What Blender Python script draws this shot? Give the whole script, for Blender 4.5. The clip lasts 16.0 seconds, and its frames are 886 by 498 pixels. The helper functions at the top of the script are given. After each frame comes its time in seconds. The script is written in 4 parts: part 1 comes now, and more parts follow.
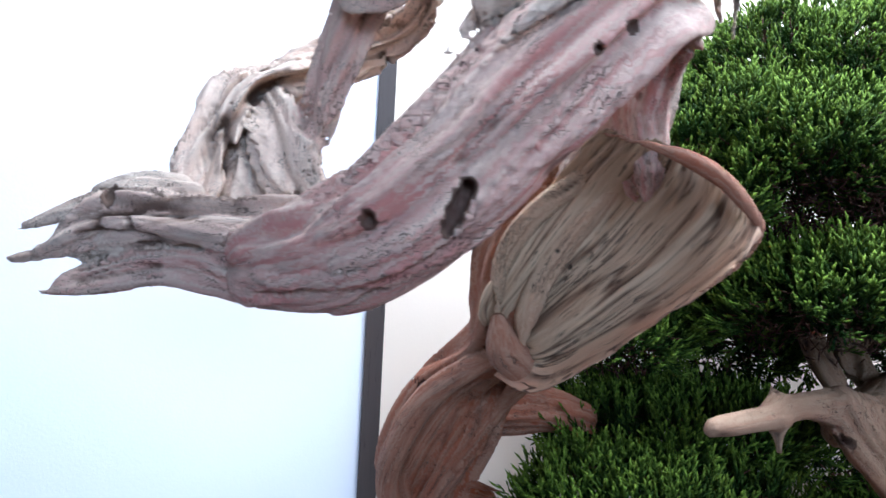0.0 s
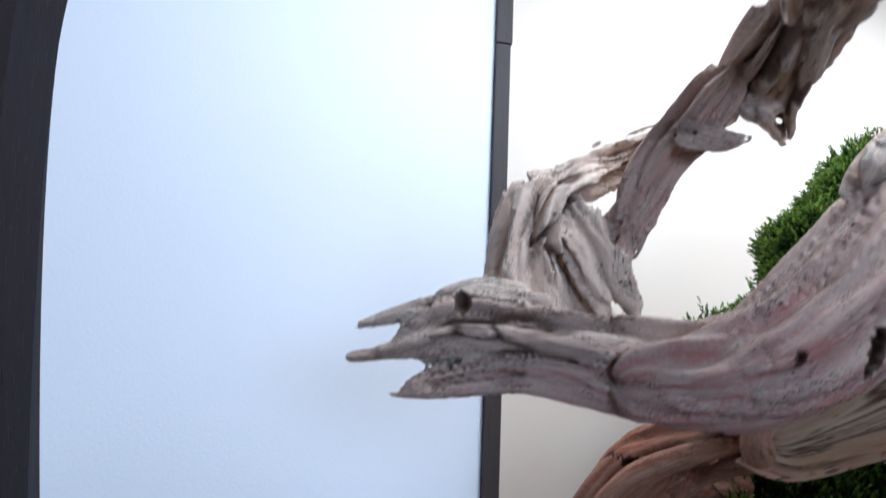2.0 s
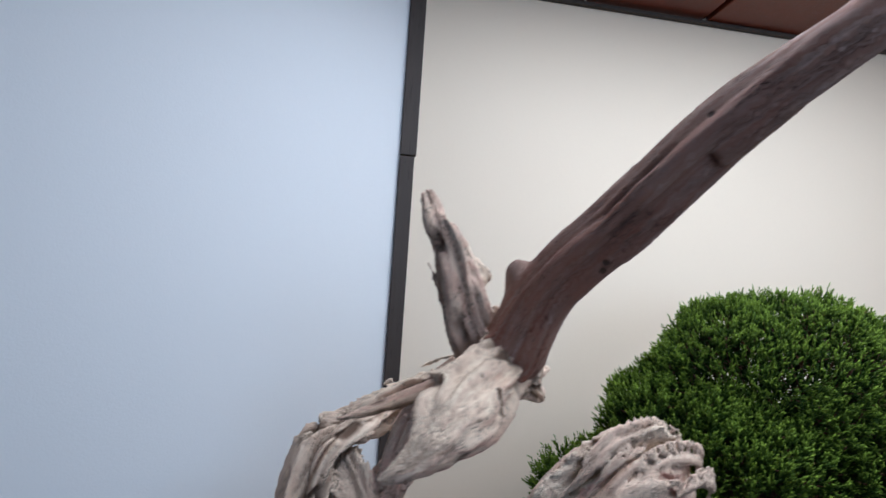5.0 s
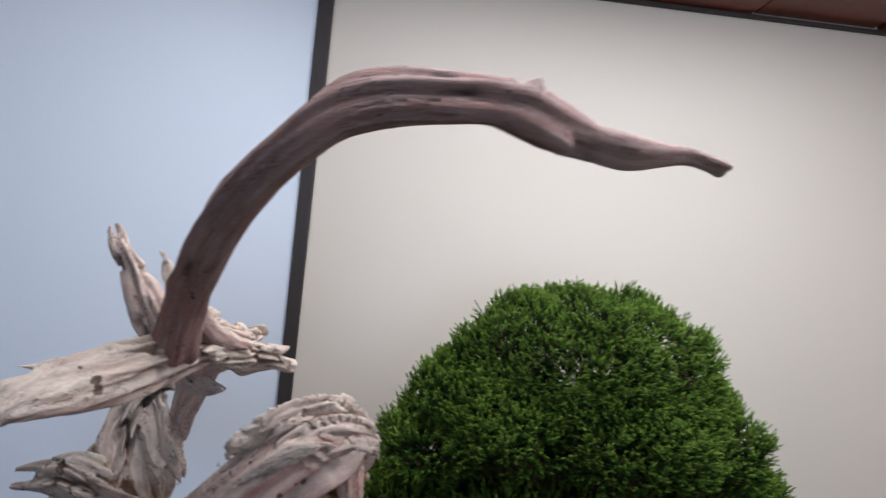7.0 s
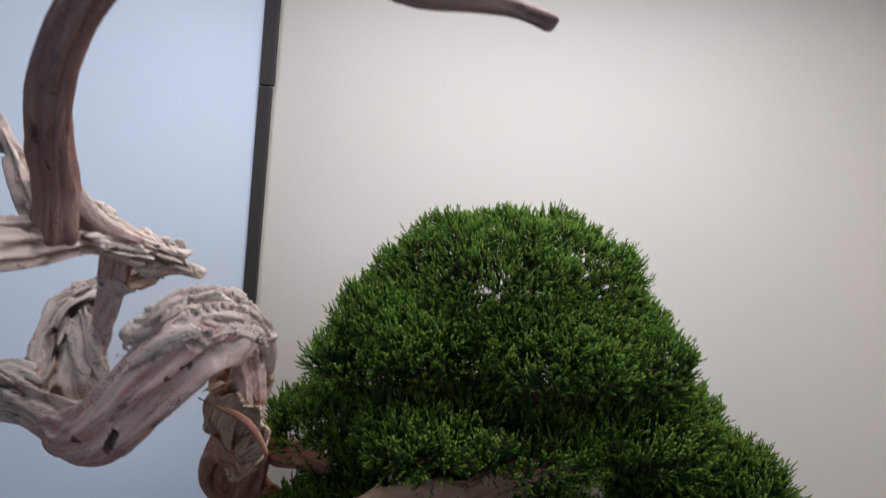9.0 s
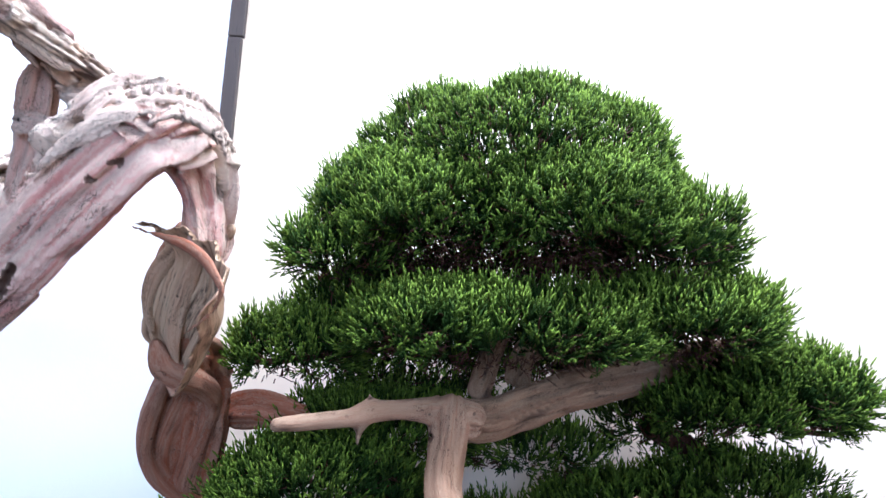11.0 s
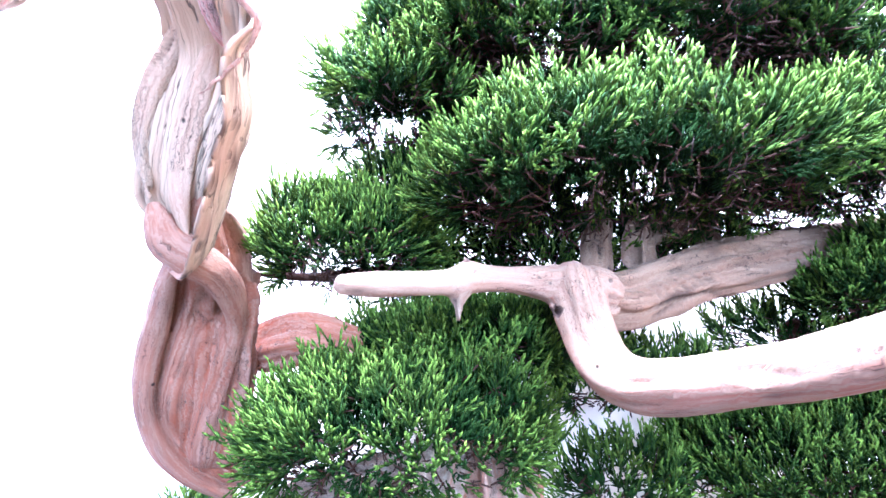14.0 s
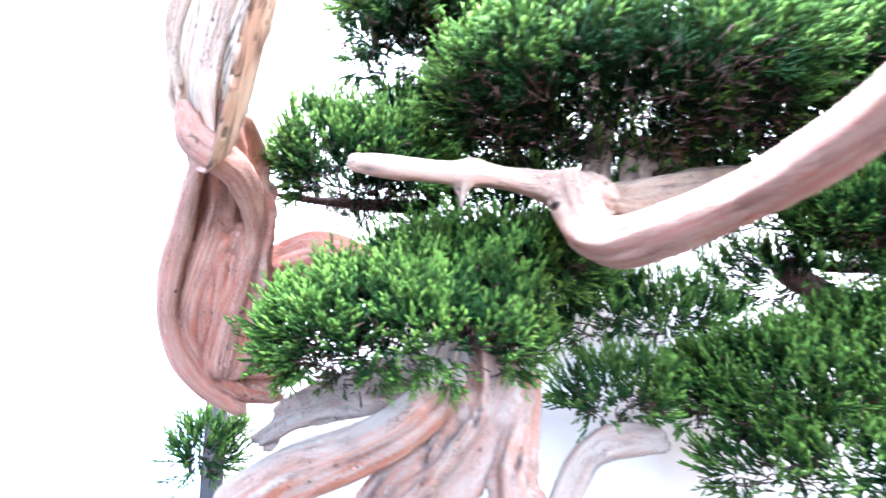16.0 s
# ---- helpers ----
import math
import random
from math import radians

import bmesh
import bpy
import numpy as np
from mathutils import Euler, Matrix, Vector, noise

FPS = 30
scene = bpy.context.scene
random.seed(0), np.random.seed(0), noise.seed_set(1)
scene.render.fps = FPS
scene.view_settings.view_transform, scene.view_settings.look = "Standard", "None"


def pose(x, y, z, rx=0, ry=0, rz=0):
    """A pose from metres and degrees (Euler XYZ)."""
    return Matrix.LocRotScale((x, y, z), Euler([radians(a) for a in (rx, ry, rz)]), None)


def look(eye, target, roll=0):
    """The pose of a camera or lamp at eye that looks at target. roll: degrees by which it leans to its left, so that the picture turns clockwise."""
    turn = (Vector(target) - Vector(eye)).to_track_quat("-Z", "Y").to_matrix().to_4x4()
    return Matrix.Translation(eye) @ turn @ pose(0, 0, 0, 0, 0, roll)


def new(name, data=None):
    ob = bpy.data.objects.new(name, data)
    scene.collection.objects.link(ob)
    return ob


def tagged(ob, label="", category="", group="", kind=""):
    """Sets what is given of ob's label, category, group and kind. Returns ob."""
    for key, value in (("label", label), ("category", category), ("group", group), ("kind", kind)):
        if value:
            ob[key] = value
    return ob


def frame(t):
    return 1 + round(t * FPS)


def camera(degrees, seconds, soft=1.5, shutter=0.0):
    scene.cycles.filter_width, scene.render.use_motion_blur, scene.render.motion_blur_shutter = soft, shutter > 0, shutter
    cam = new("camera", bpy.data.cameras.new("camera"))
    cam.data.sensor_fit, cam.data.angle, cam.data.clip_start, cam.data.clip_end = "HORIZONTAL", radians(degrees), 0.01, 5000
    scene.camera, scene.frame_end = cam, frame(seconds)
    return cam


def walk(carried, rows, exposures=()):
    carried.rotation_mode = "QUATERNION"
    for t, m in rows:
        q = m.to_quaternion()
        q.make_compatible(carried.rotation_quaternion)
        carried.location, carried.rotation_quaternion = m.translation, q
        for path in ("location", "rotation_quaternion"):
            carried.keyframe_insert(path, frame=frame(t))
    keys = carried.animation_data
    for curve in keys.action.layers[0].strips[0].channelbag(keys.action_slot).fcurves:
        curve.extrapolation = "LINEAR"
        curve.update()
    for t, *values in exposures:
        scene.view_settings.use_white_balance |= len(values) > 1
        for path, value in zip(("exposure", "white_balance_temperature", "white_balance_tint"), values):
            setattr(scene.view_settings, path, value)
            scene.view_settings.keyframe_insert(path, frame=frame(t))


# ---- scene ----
import itertools

cam = camera(80.3, 16.0, soft=1.45, shutter=0.45)
PATH = [
    (0, (0.0354, 0.0896, 1.0289), (0.1680, 2.0562, 1.3680), 1.77),
    (0.5, (-0.0324, 0.0943, 1.0229), (0.2459, 2.0354, 1.4162), 2.21),
    (1, (-0.1077, 0.1113, 1.0223), (0.2663, 2.0300, 1.4450), 2.72),
    (1.5, (-0.1597, 0.1146, 1.0184), (0.2089, 2.0203, 1.5003), 2.33),
    (2, (-0.2087, 0.0900, 1.0680), (0.2007, 2.0022, 1.4873), 2.96),
    (2.5, (-0.2038, 0.0525, 1.1422), (0.1513, 1.9899, 1.4897), 3.10),
    (3, (-0.1992, 0.0381, 1.1686), (0.1859, 1.9733, 1.4956), 4.31),
    (3.5, (-0.1816, 0.0262, 1.1960), (0.2167, 1.9628, 1.4978), 4.83),
    (6, (0.0463, -0.0763, 1.3277), (0.2558, 1.9094, 1.4430), 4.40),
    (6.5, (0.1058, -0.1074, 1.3370), (0.2897, 1.8838, 1.3708), 7.51),
    (7, (0.2066, -0.1436, 1.3740), (0.2713, 1.8549, 1.3293), 6.31),
    (7.5, (0.2902, -0.1750, 1.3820), (0.3155, 1.8232, 1.2999), 6.65),
    (8, (0.3066, -0.1893, 1.3805), (0.3165, 1.8085, 1.2861), 6.58),
    (8.5, (0.3262, -0.1774, 1.3559), (0.2934, 1.8200, 1.2581), 5.19),
    (9, (0.3483, -0.1529, 1.2963), (0.2885, 1.8451, 1.2284), 5.13),
    (9.5, (0.3644, -0.1266, 1.2183), (0.3024, 1.8725, 1.2193), 5.38),
    (10, (0.3454, -0.1046, 1.1603), (0.3198, 1.8925, 1.2655), 5.32),
    (12.5, (0.3350, 0.0339, 0.9396), (0.3551, 1.9621, 1.4706), -2.15),
    (13, (0.3276, 0.0489, 0.9224), (0.3485, 1.9728, 1.4686), -1.64),
    (13.5, (0.2870, 0.0950, 0.9297), (0.3011, 2.0329, 1.4241), -3.10),
    (14, (0.2605, 0.1187, 0.9323), (0.2983, 2.0583, 1.4183), -3.11),
    (14.5, (0.2478, 0.1484, 0.9318), (0.2871, 2.0897, 1.4114), -4.59),
    (15, (0.2156, 0.1752, 0.9139), (0.2641, 2.1131, 1.4063), -4.52),
    (15.5, (0.2156, 0.1544, 0.8818), (0.2304, 2.0902, 1.3839), -2.72),
    (16, (0.2605, 0.1140, 0.8566), (0.2613, 2.0455, 1.3758), -2.02),
]
walk(cam, [(t, look(eye, target, roll)) for t, eye, target, roll in PATH], [(0, 0.86, 4950, 9), (1.5, 0.44, 4950, 9), (2.0, 0.13, 5050, 8), (3.5, -0.45, 5150, 6), (6, -0.74, 5350, 10), (9, -0.78, 5300, 12), (9.6, -0.7, 5200, 12), (10.2, -0.2, 5150, 12), (12.3, 2.75, 4650, 21), (13, 3.05, 4550, 23), (14, 3.4, 4450, 19), (16, 3.62, 4500, 11)])

# ---- light: cool daylight from the open side of the room, a lamp under the ceiling ----
world = bpy.data.worlds.new("world")
world.use_nodes = True
scene.world = world
wn = world.node_tree.nodes
sky = wn.new("ShaderNodeTexSky")
sky.sky_type, sky.sun_disc = "NISHITA", False
sky.sun_elevation, sky.sun_rotation = radians(35), radians(150)
world.node_tree.links.new(sky.outputs[0], wn["Background"].inputs[0])
wn["Background"].inputs[1].default_value = 0.08


def area(name, place, target, sx, sy, power, color):
    data = bpy.data.lights.new(name, "AREA")
    data.shape, data.size, data.size_y, data.energy, data.color = "RECTANGLE", sx, sy, power, color
    ob = new(name, data)
    ob.matrix_world = look(place, target)
    return ob


area("window_light", (0.45, -1.9, 1.45), (0.15, 0.8, 1.15), 1.2, 0.7, 15.5, (0.72, 0.86, 1.0))
area("ceiling_lamp_light", (0.45, 0.20, 1.80), (0.45, 0.26, 0.9), 0.9, 0.4, 15.5, (1.0, 0.97, 0.92))


# ---- materials ----
class Nodes:
    """A material and short ways to add nodes to it."""

    def __init__(self, name, rough=0.6, spec=0.4):
        self.mat = bpy.data.materials.new(name)
        self.mat.use_nodes = True
        self.tree = self.mat.node_tree
        self.bsdf = self.tree.nodes["Principled BSDF"]
        self.bsdf.inputs["Roughness"].default_value = rough
        self.bsdf.inputs["Specular IOR Level"].default_value = spec

    def add(self, kind, **inputs):
        node = self.tree.nodes.new("ShaderNode" + kind)
        for key, value in inputs.items():
            self.put(value, node.inputs[key])
        return node

    def put(self, value, socket):
        if isinstance(value, bpy.types.NodeSocket):
            self.tree.links.new(value, socket)
        else:
            socket.default_value = value

    def noise(self, vector, scale, detail=4.0, rough=0.55):
        return self.add("TexNoise", Vector=vector, Scale=scale, Detail=detail, Roughness=rough).outputs["Fac"]

    def ramp(self, fac, stops):
        node = self.add("ValToRGB", Fac=fac)
        el = node.color_ramp.elements
        while len(el) < len(stops):
            el.new(0.5)
        for e, (p, c) in zip(el, stops):
            e.position, e.color = p, (*c, 1) if len(c) == 3 else c
        return node.outputs[0]

    def mix(self, fac, a, b, blend="MIX"):
        node = self.add("Mix")
        node.data_type, node.blend_type = "RGBA", blend
        self.put(fac, node.inputs[0])
        self.put((*a, 1) if isinstance(a, tuple) and len(a) == 3 else a, node.inputs[6])
        self.put((*b, 1) if isinstance(b, tuple) and len(b) == 3 else b, node.inputs[7])
        return node.outputs[2]

    def math(self, op, a, b=0.5):
        node = self.add("Math")
        node.operation = op
        self.put(a, node.inputs[0])
        self.put(b, node.inputs[1])
        return node.outputs[0]

    def attr(self, name):
        node = self.add("Attribute")
        node.attribute_name = name
        return node

    def scaled(self, vector, s):
        node = self.add("Mapping", Vector=vector)
        node.inputs["Scale"].default_value = s
        return node.outputs[0]

    def bump(self, height, strength, distance):
        node = self.add("Bump", Height=height, Strength=strength, Distance=distance)
        self.tree.links.new(node.outputs[0], self.bsdf.inputs["Normal"])

    def color(self, socket):
        self.put(socket, self.bsdf.inputs["Base Color"])
        return self.mat


def wood_material(name, pale, mid, red, dark):
    """Weathered juniper wood: long grain, grime and painted shade in the cracks, red streaks of old bark, small worm
    holes painted dark inside.
    """
    n = Nodes(name, rough=0.7, spec=0.25)
    grain = n.attr("grain").outputs["Vector"]
    place = n.add("TexCoord").outputs["Object"]
    tint = n.attr("tint").outputs["Fac"]
    groove = n.attr("groove").outputs["Fac"]
    warp = n.add("VectorMath")
    warp.operation = "MULTIPLY_ADD"
    n.put(n.add("TexNoise", Vector=place, Scale=40.0).outputs["Color"], warp.inputs[0])
    warp.inputs[1].default_value = (0.12, 0.12, 0.12)
    n.put(grain, warp.inputs[2])
    bent = warp.outputs[0]
    long = n.noise(n.scaled(bent, (3.0, 3.0, 0.7)), 2.0, 6, 0.6)
    streak = n.noise(n.scaled(bent, (2.0, 2.0, 0.35)), 2.0, 5, 0.6)
    fine = n.noise(n.scaled(bent, (13.0, 13.0, 1.1)), 2.4, 5, 0.65)
    blot = n.noise(place, 26.0, 4, 0.6)
    base = n.mix(n.ramp(long, [(0.38, (0, 0, 0)), (0.62, (1, 1, 1))]), pale, mid)
    lines = n.ramp(streak, [(0.43, (0.05, 0.05, 0.05)), (0.57, (1, 1, 1))])
    soft = n.ramp(blot, [(0.30, (0.55, 0.55, 0.55)), (0.60, (1, 1, 1))])
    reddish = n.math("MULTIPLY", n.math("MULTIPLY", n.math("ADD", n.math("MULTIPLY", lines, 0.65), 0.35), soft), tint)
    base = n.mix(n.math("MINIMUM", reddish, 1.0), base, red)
    base = n.mix(n.math("MULTIPLY", n.ramp(fine, [(0.52, (0, 0, 0)), (0.75, (1, 1, 1))]), 0.24), base, dark)
    base = n.mix(n.math("MULTIPLY", n.ramp(groove, [(0.2, (0, 0, 0)), (0.7, (1, 1, 1))]), 0.88), base, dark)
    lined = n.math("ABSOLUTE", n.math("SUBTRACT", n.noise(n.scaled(bent, (4.2, 4.2, 0.42)), 2.0, 3, 0.5), 0.5), 0.0)
    where = n.ramp(n.noise(place, 34.0, 3), [(0.46, (0, 0, 0)), (0.56, (1, 1, 1))])
    split = n.math("MULTIPLY", n.ramp(lined, [(0.007, (1, 1, 1)), (0.020, (0, 0, 0))]), where)
    base = n.mix(n.math("MULTIPLY", split, 0.7), base, (0.05, 0.03, 0.022))
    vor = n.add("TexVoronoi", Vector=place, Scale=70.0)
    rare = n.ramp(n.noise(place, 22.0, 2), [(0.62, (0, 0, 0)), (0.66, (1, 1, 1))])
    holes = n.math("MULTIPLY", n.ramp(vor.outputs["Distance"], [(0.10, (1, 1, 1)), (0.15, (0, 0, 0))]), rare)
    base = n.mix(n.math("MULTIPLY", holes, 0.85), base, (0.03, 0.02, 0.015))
    high = n.math("ADD", n.math("MULTIPLY", fine, 0.7), n.math("MULTIPLY", long, 0.6))
    n.bump(n.math("SUBTRACT", high, n.math("MULTIPLY", n.math("MAXIMUM", holes, split), 1.2)), 0.75, 0.0025)
    return n.color(base)


DEADWOOD = wood_material("bleached_deadwood", (0.86, 0.71, 0.555), (0.74, 0.555, 0.42), (0.70, 0.31, 0.255), (0.12, 0.065, 0.042))
ARCHWOOD = wood_material("brown_deadwood", (0.54, 0.40, 0.34), (0.36, 0.225, 0.175), (0.33, 0.13, 0.09), (0.055, 0.03, 0.025))
LIVEWOOD = wood_material("live_juniper_wood", (0.55, 0.345, 0.225), (0.40, 0.205, 0.125), (0.38, 0.088, 0.030), (0.065, 0.03, 0.022))
CREAMWOOD = wood_material("cream_inner_wood", (0.76, 0.575, 0.37), (0.61, 0.41, 0.25), (0.52, 0.21, 0.13), (0.13, 0.065, 0.038))
JINWOOD = wood_material("stripped_jin_wood", (0.46, 0.315, 0.20), (0.385, 0.23, 0.14), (0.39, 0.13, 0.075), (0.11, 0.06, 0.04))
ROOTWOOD = wood_material("surface_root_wood", (0.39, 0.32, 0.235), (0.32, 0.23, 0.16), (0.36, 0.13, 0.06), (0.08, 0.045, 0.03))
BARKWOOD = wood_material("live_branch_bark", (0.36, 0.24, 0.145), (0.25, 0.15, 0.088), (0.28, 0.095, 0.042), (0.04, 0.025, 0.017))
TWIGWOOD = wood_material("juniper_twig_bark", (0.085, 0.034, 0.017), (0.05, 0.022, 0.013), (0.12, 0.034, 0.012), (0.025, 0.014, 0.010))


def foliage_material(name, a, b, c):
    n = Nodes(name, rough=0.72, spec=0.1)
    island = n.add("NewGeometry").outputs["Random Per Island"]
    place = n.add("TexCoord").outputs["Object"]
    tip_light = n.attr("tip_light").outputs["Fac"]
    # near-black base colour also stands in for the shade between tufts
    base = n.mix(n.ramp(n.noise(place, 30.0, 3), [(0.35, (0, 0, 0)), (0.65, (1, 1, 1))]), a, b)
    base = n.mix(n.math("MULTIPLY", tip_light, n.math("ADD", n.math("MULTIPLY", island, 0.35), 0.65)), base, c)
    n.bump(n.noise(place, 900.0, 2), 0.5, 0.001)
    return n.color(base)


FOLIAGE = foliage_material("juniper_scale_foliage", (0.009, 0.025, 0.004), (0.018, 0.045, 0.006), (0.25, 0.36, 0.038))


def plaster(name, a, b, bumpy):
    n = Nodes(name, rough=0.62, spec=0.3)
    place = n.add("TexCoord").outputs["Object"]
    base = n.mix(n.noise(place, 3.0, 3), a, b)
    base = n.mix(n.math("MULTIPLY", n.noise(place, 160.0, 4), 0.10), base, tuple(v * 0.8 for v in a))
    n.bump(n.noise(place, 420.0, 3), 0.12, bumpy)
    return n.color(base)


WALL_COOL = plaster("white_plaster", (0.755, 0.768, 0.795), (0.795, 0.805, 0.83), 0.0012)
WALL_WARM = plaster("cream_plaster", (0.84, 0.715, 0.57), (0.88, 0.755, 0.61), 0.0012)


def timber(name, a, b, rough, pores, gloss=0.4):
    """Planed, stained timber with the grain along local z."""
    n = Nodes(name, rough=rough, spec=gloss)
    place = n.add("TexCoord").outputs["Object"]
    long = n.noise(n.scaled(place, (60.0, 60.0, 3.0)), 1.0, 5, 0.6)
    fine = n.noise(n.scaled(place, (330.0, 330.0, 34.0)), 1.0, 4, 0.6)
    base = n.mix(long, a, b)
    pore = n.ramp(fine, [(0.60, (0, 0, 0)), (0.68, (1, 1, 1))])
    base = n.mix(n.math("MULTIPLY", pore, pores), base, (0.008, 0.006, 0.006))
    n.bump(n.math("SUBTRACT", long, pore), 0.4, 0.0008)
    return n.color(base)


POST_WOOD = timber("corner_post_wood", (0.034, 0.027, 0.024), (0.068, 0.05, 0.042), 0.65, 0.4)
PILLAR_WOOD = timber("dark_pillar_wood", (0.006, 0.005, 0.007), (0.016, 0.010, 0.012), 0.5, 0.9, 0.10)
CEILING_WOOD = timber("red_ceiling_wood", (0.09, 0.018, 0.008), (0.17, 0.034, 0.013), 0.32, 0.5)


# ---- mesh helpers ----
def mesh_of(name, bm, material, parent=None, label="", smooth=False):
    data = bpy.data.meshes.new(name)
    bm.normal_update()
    bm.to_mesh(data)
    bm.free()
    data.materials.append(material)
    if smooth:
        data.polygons.foreach_set("use_smooth", [True] * len(data.polygons))
    ob = new(name, data)
    if parent:
        ob.parent = parent
    if label:
        tagged(ob, label)
    return ob


def box(bm, lo, hi, bevel=0.0):
    lo, hi = Vector(lo), Vector(hi)
    made = bmesh.ops.create_cube(bm, size=1.0, matrix=Matrix.Translation((lo + hi) / 2) @ Matrix.Diagonal((*(hi - lo), 1)))
    if bevel:
        edges = list({e for v in made["verts"] for e in v.link_edges})
        bmesh.ops.bevel(bm, geom=edges, offset=bevel, segments=2, profile=0.5, affect="EDGES")


def spline(rows, step):
    """Points, with any further columns, every step metres along a Catmull-Rom curve through rows."""
    a = np.array(rows, float)
    ext = np.vstack([2 * a[0] - a[1], a, 2 * a[-1] - a[-2]])
    out = []
    for i in range(1, len(ext) - 2):
        p0, p1, p2, p3 = ext[i - 1 : i + 3]
        n = max(2, int(np.linalg.norm(p2[:3] - p1[:3]) / step))
        for u in np.linspace(0, 1, n, endpoint=False):
            out.append(0.5 * (2 * p1 + (p2 - p0) * u + (2 * p0 - 5 * p1 + 4 * p2 - p3) * u * u + (3 * p1 - p0 - 3 * p2 + p3) * u**3))
    out.append(ext[-2])
    out = np.array(out)
    out[:, 3] = np.maximum(out[:, 3], 0.0008)
    return out


def raw_mesh(name, verts, quads, tris, material, parent, point=None):
    """A mesh from arrays of corners, four-sided and three-sided faces."""
    data = bpy.data.meshes.new(name)
    data.vertices.add(len(verts))
    data.vertices.foreach_set("co", verts.astype(np.float32).ravel())
    loops = np.concatenate([quads.ravel(), tris.ravel()]).astype(np.int32)
    starts = np.concatenate([np.arange(len(quads)) * 4, len(quads) * 4 + np.arange(len(tris)) * 3]).astype(np.int32)
    data.loops.add(len(loops))
    data.loops.foreach_set("vertex_index", loops)
    data.polygons.add(len(starts))
    data.polygons.foreach_set("loop_start", starts)
    data.update(calc_edges=True)
    if point is not None:
        data.attributes.new("tip_light", "FLOAT", "POINT").data.foreach_set("value", point.astype(np.float32))
    data.polygons.foreach_set("use_smooth", [True] * len(data.polygons))
    data.materials.append(material)
    ob = new(name, data)
    ob.parent = parent
    return ob


# ---- carved wood: pieces swept along curves, blended, then cracked and fluted along the grain ----
PERM = np.random.default_rng(11).permutation(256).astype(np.int32)
PERM = np.concatenate([PERM, PERM])
GRADS = np.random.default_rng(12).normal(size=(256, 3)).astype(np.float32)
GRADS /= np.linalg.norm(GRADS, axis=1)[:, None]


def grad_noise(p):
    """Gradient noise, about -0.6 to 0.6, at many points at once."""
    p = np.asarray(p, np.float32)
    cell = np.floor(p).astype(np.int32)
    f = p - cell
    cell &= 255
    w = f * f * f * (f * (f * 6 - 15) + 10)
    total = np.zeros(len(p), np.float32)
    for i in (0, 1):
        a = PERM[cell[:, 0] + i & 255]
        for j in (0, 1):
            b = PERM[a + (cell[:, 1] + j & 255)]
            for k in (0, 1):
                g = GRADS[PERM[b + (cell[:, 2] + k & 255)]]
                dot = g[:, 0] * (f[:, 0] - i) + g[:, 1] * (f[:, 1] - j) + g[:, 2] * (f[:, 2] - k)
                wx = w[:, 0] if i else 1 - w[:, 0]
                wy = w[:, 1] if j else 1 - w[:, 1]
                wz = w[:, 2] if k else 1 - w[:, 2]
                total += dot * wx * wy * wz
    return total


class Piece:
    """One swept piece: rows of (x, y, z, half width). flat: depth over width; flute, crack: depth of the relief over the half width;
    twist: turn of the grain, radians a metre; plates: height of the flaky bark over the half width; tint: share of red stain; cut: hollow out instead of adding."""

    def __init__(self, rows, seed, flat=0.8, flute=0.16, crack=0.2, twist=3.0, plates=0.0, tint=0.2, tint_end=None, under=0.0, turn=0.0, lumps=0.1, ragged=0.5, blend=0.006, cut=False):
        self.rows, self.seed, self.flat, self.flute, self.crack, self.twist = rows, seed, flat, flute, crack, twist
        self.plates, self.tint, self.tint_end, self.under, self.turn = plates, tint, tint if tint_end is None else tint_end, under, turn
        self.lumps, self.ragged, self.blend, self.cut = lumps, ragged, blend, cut


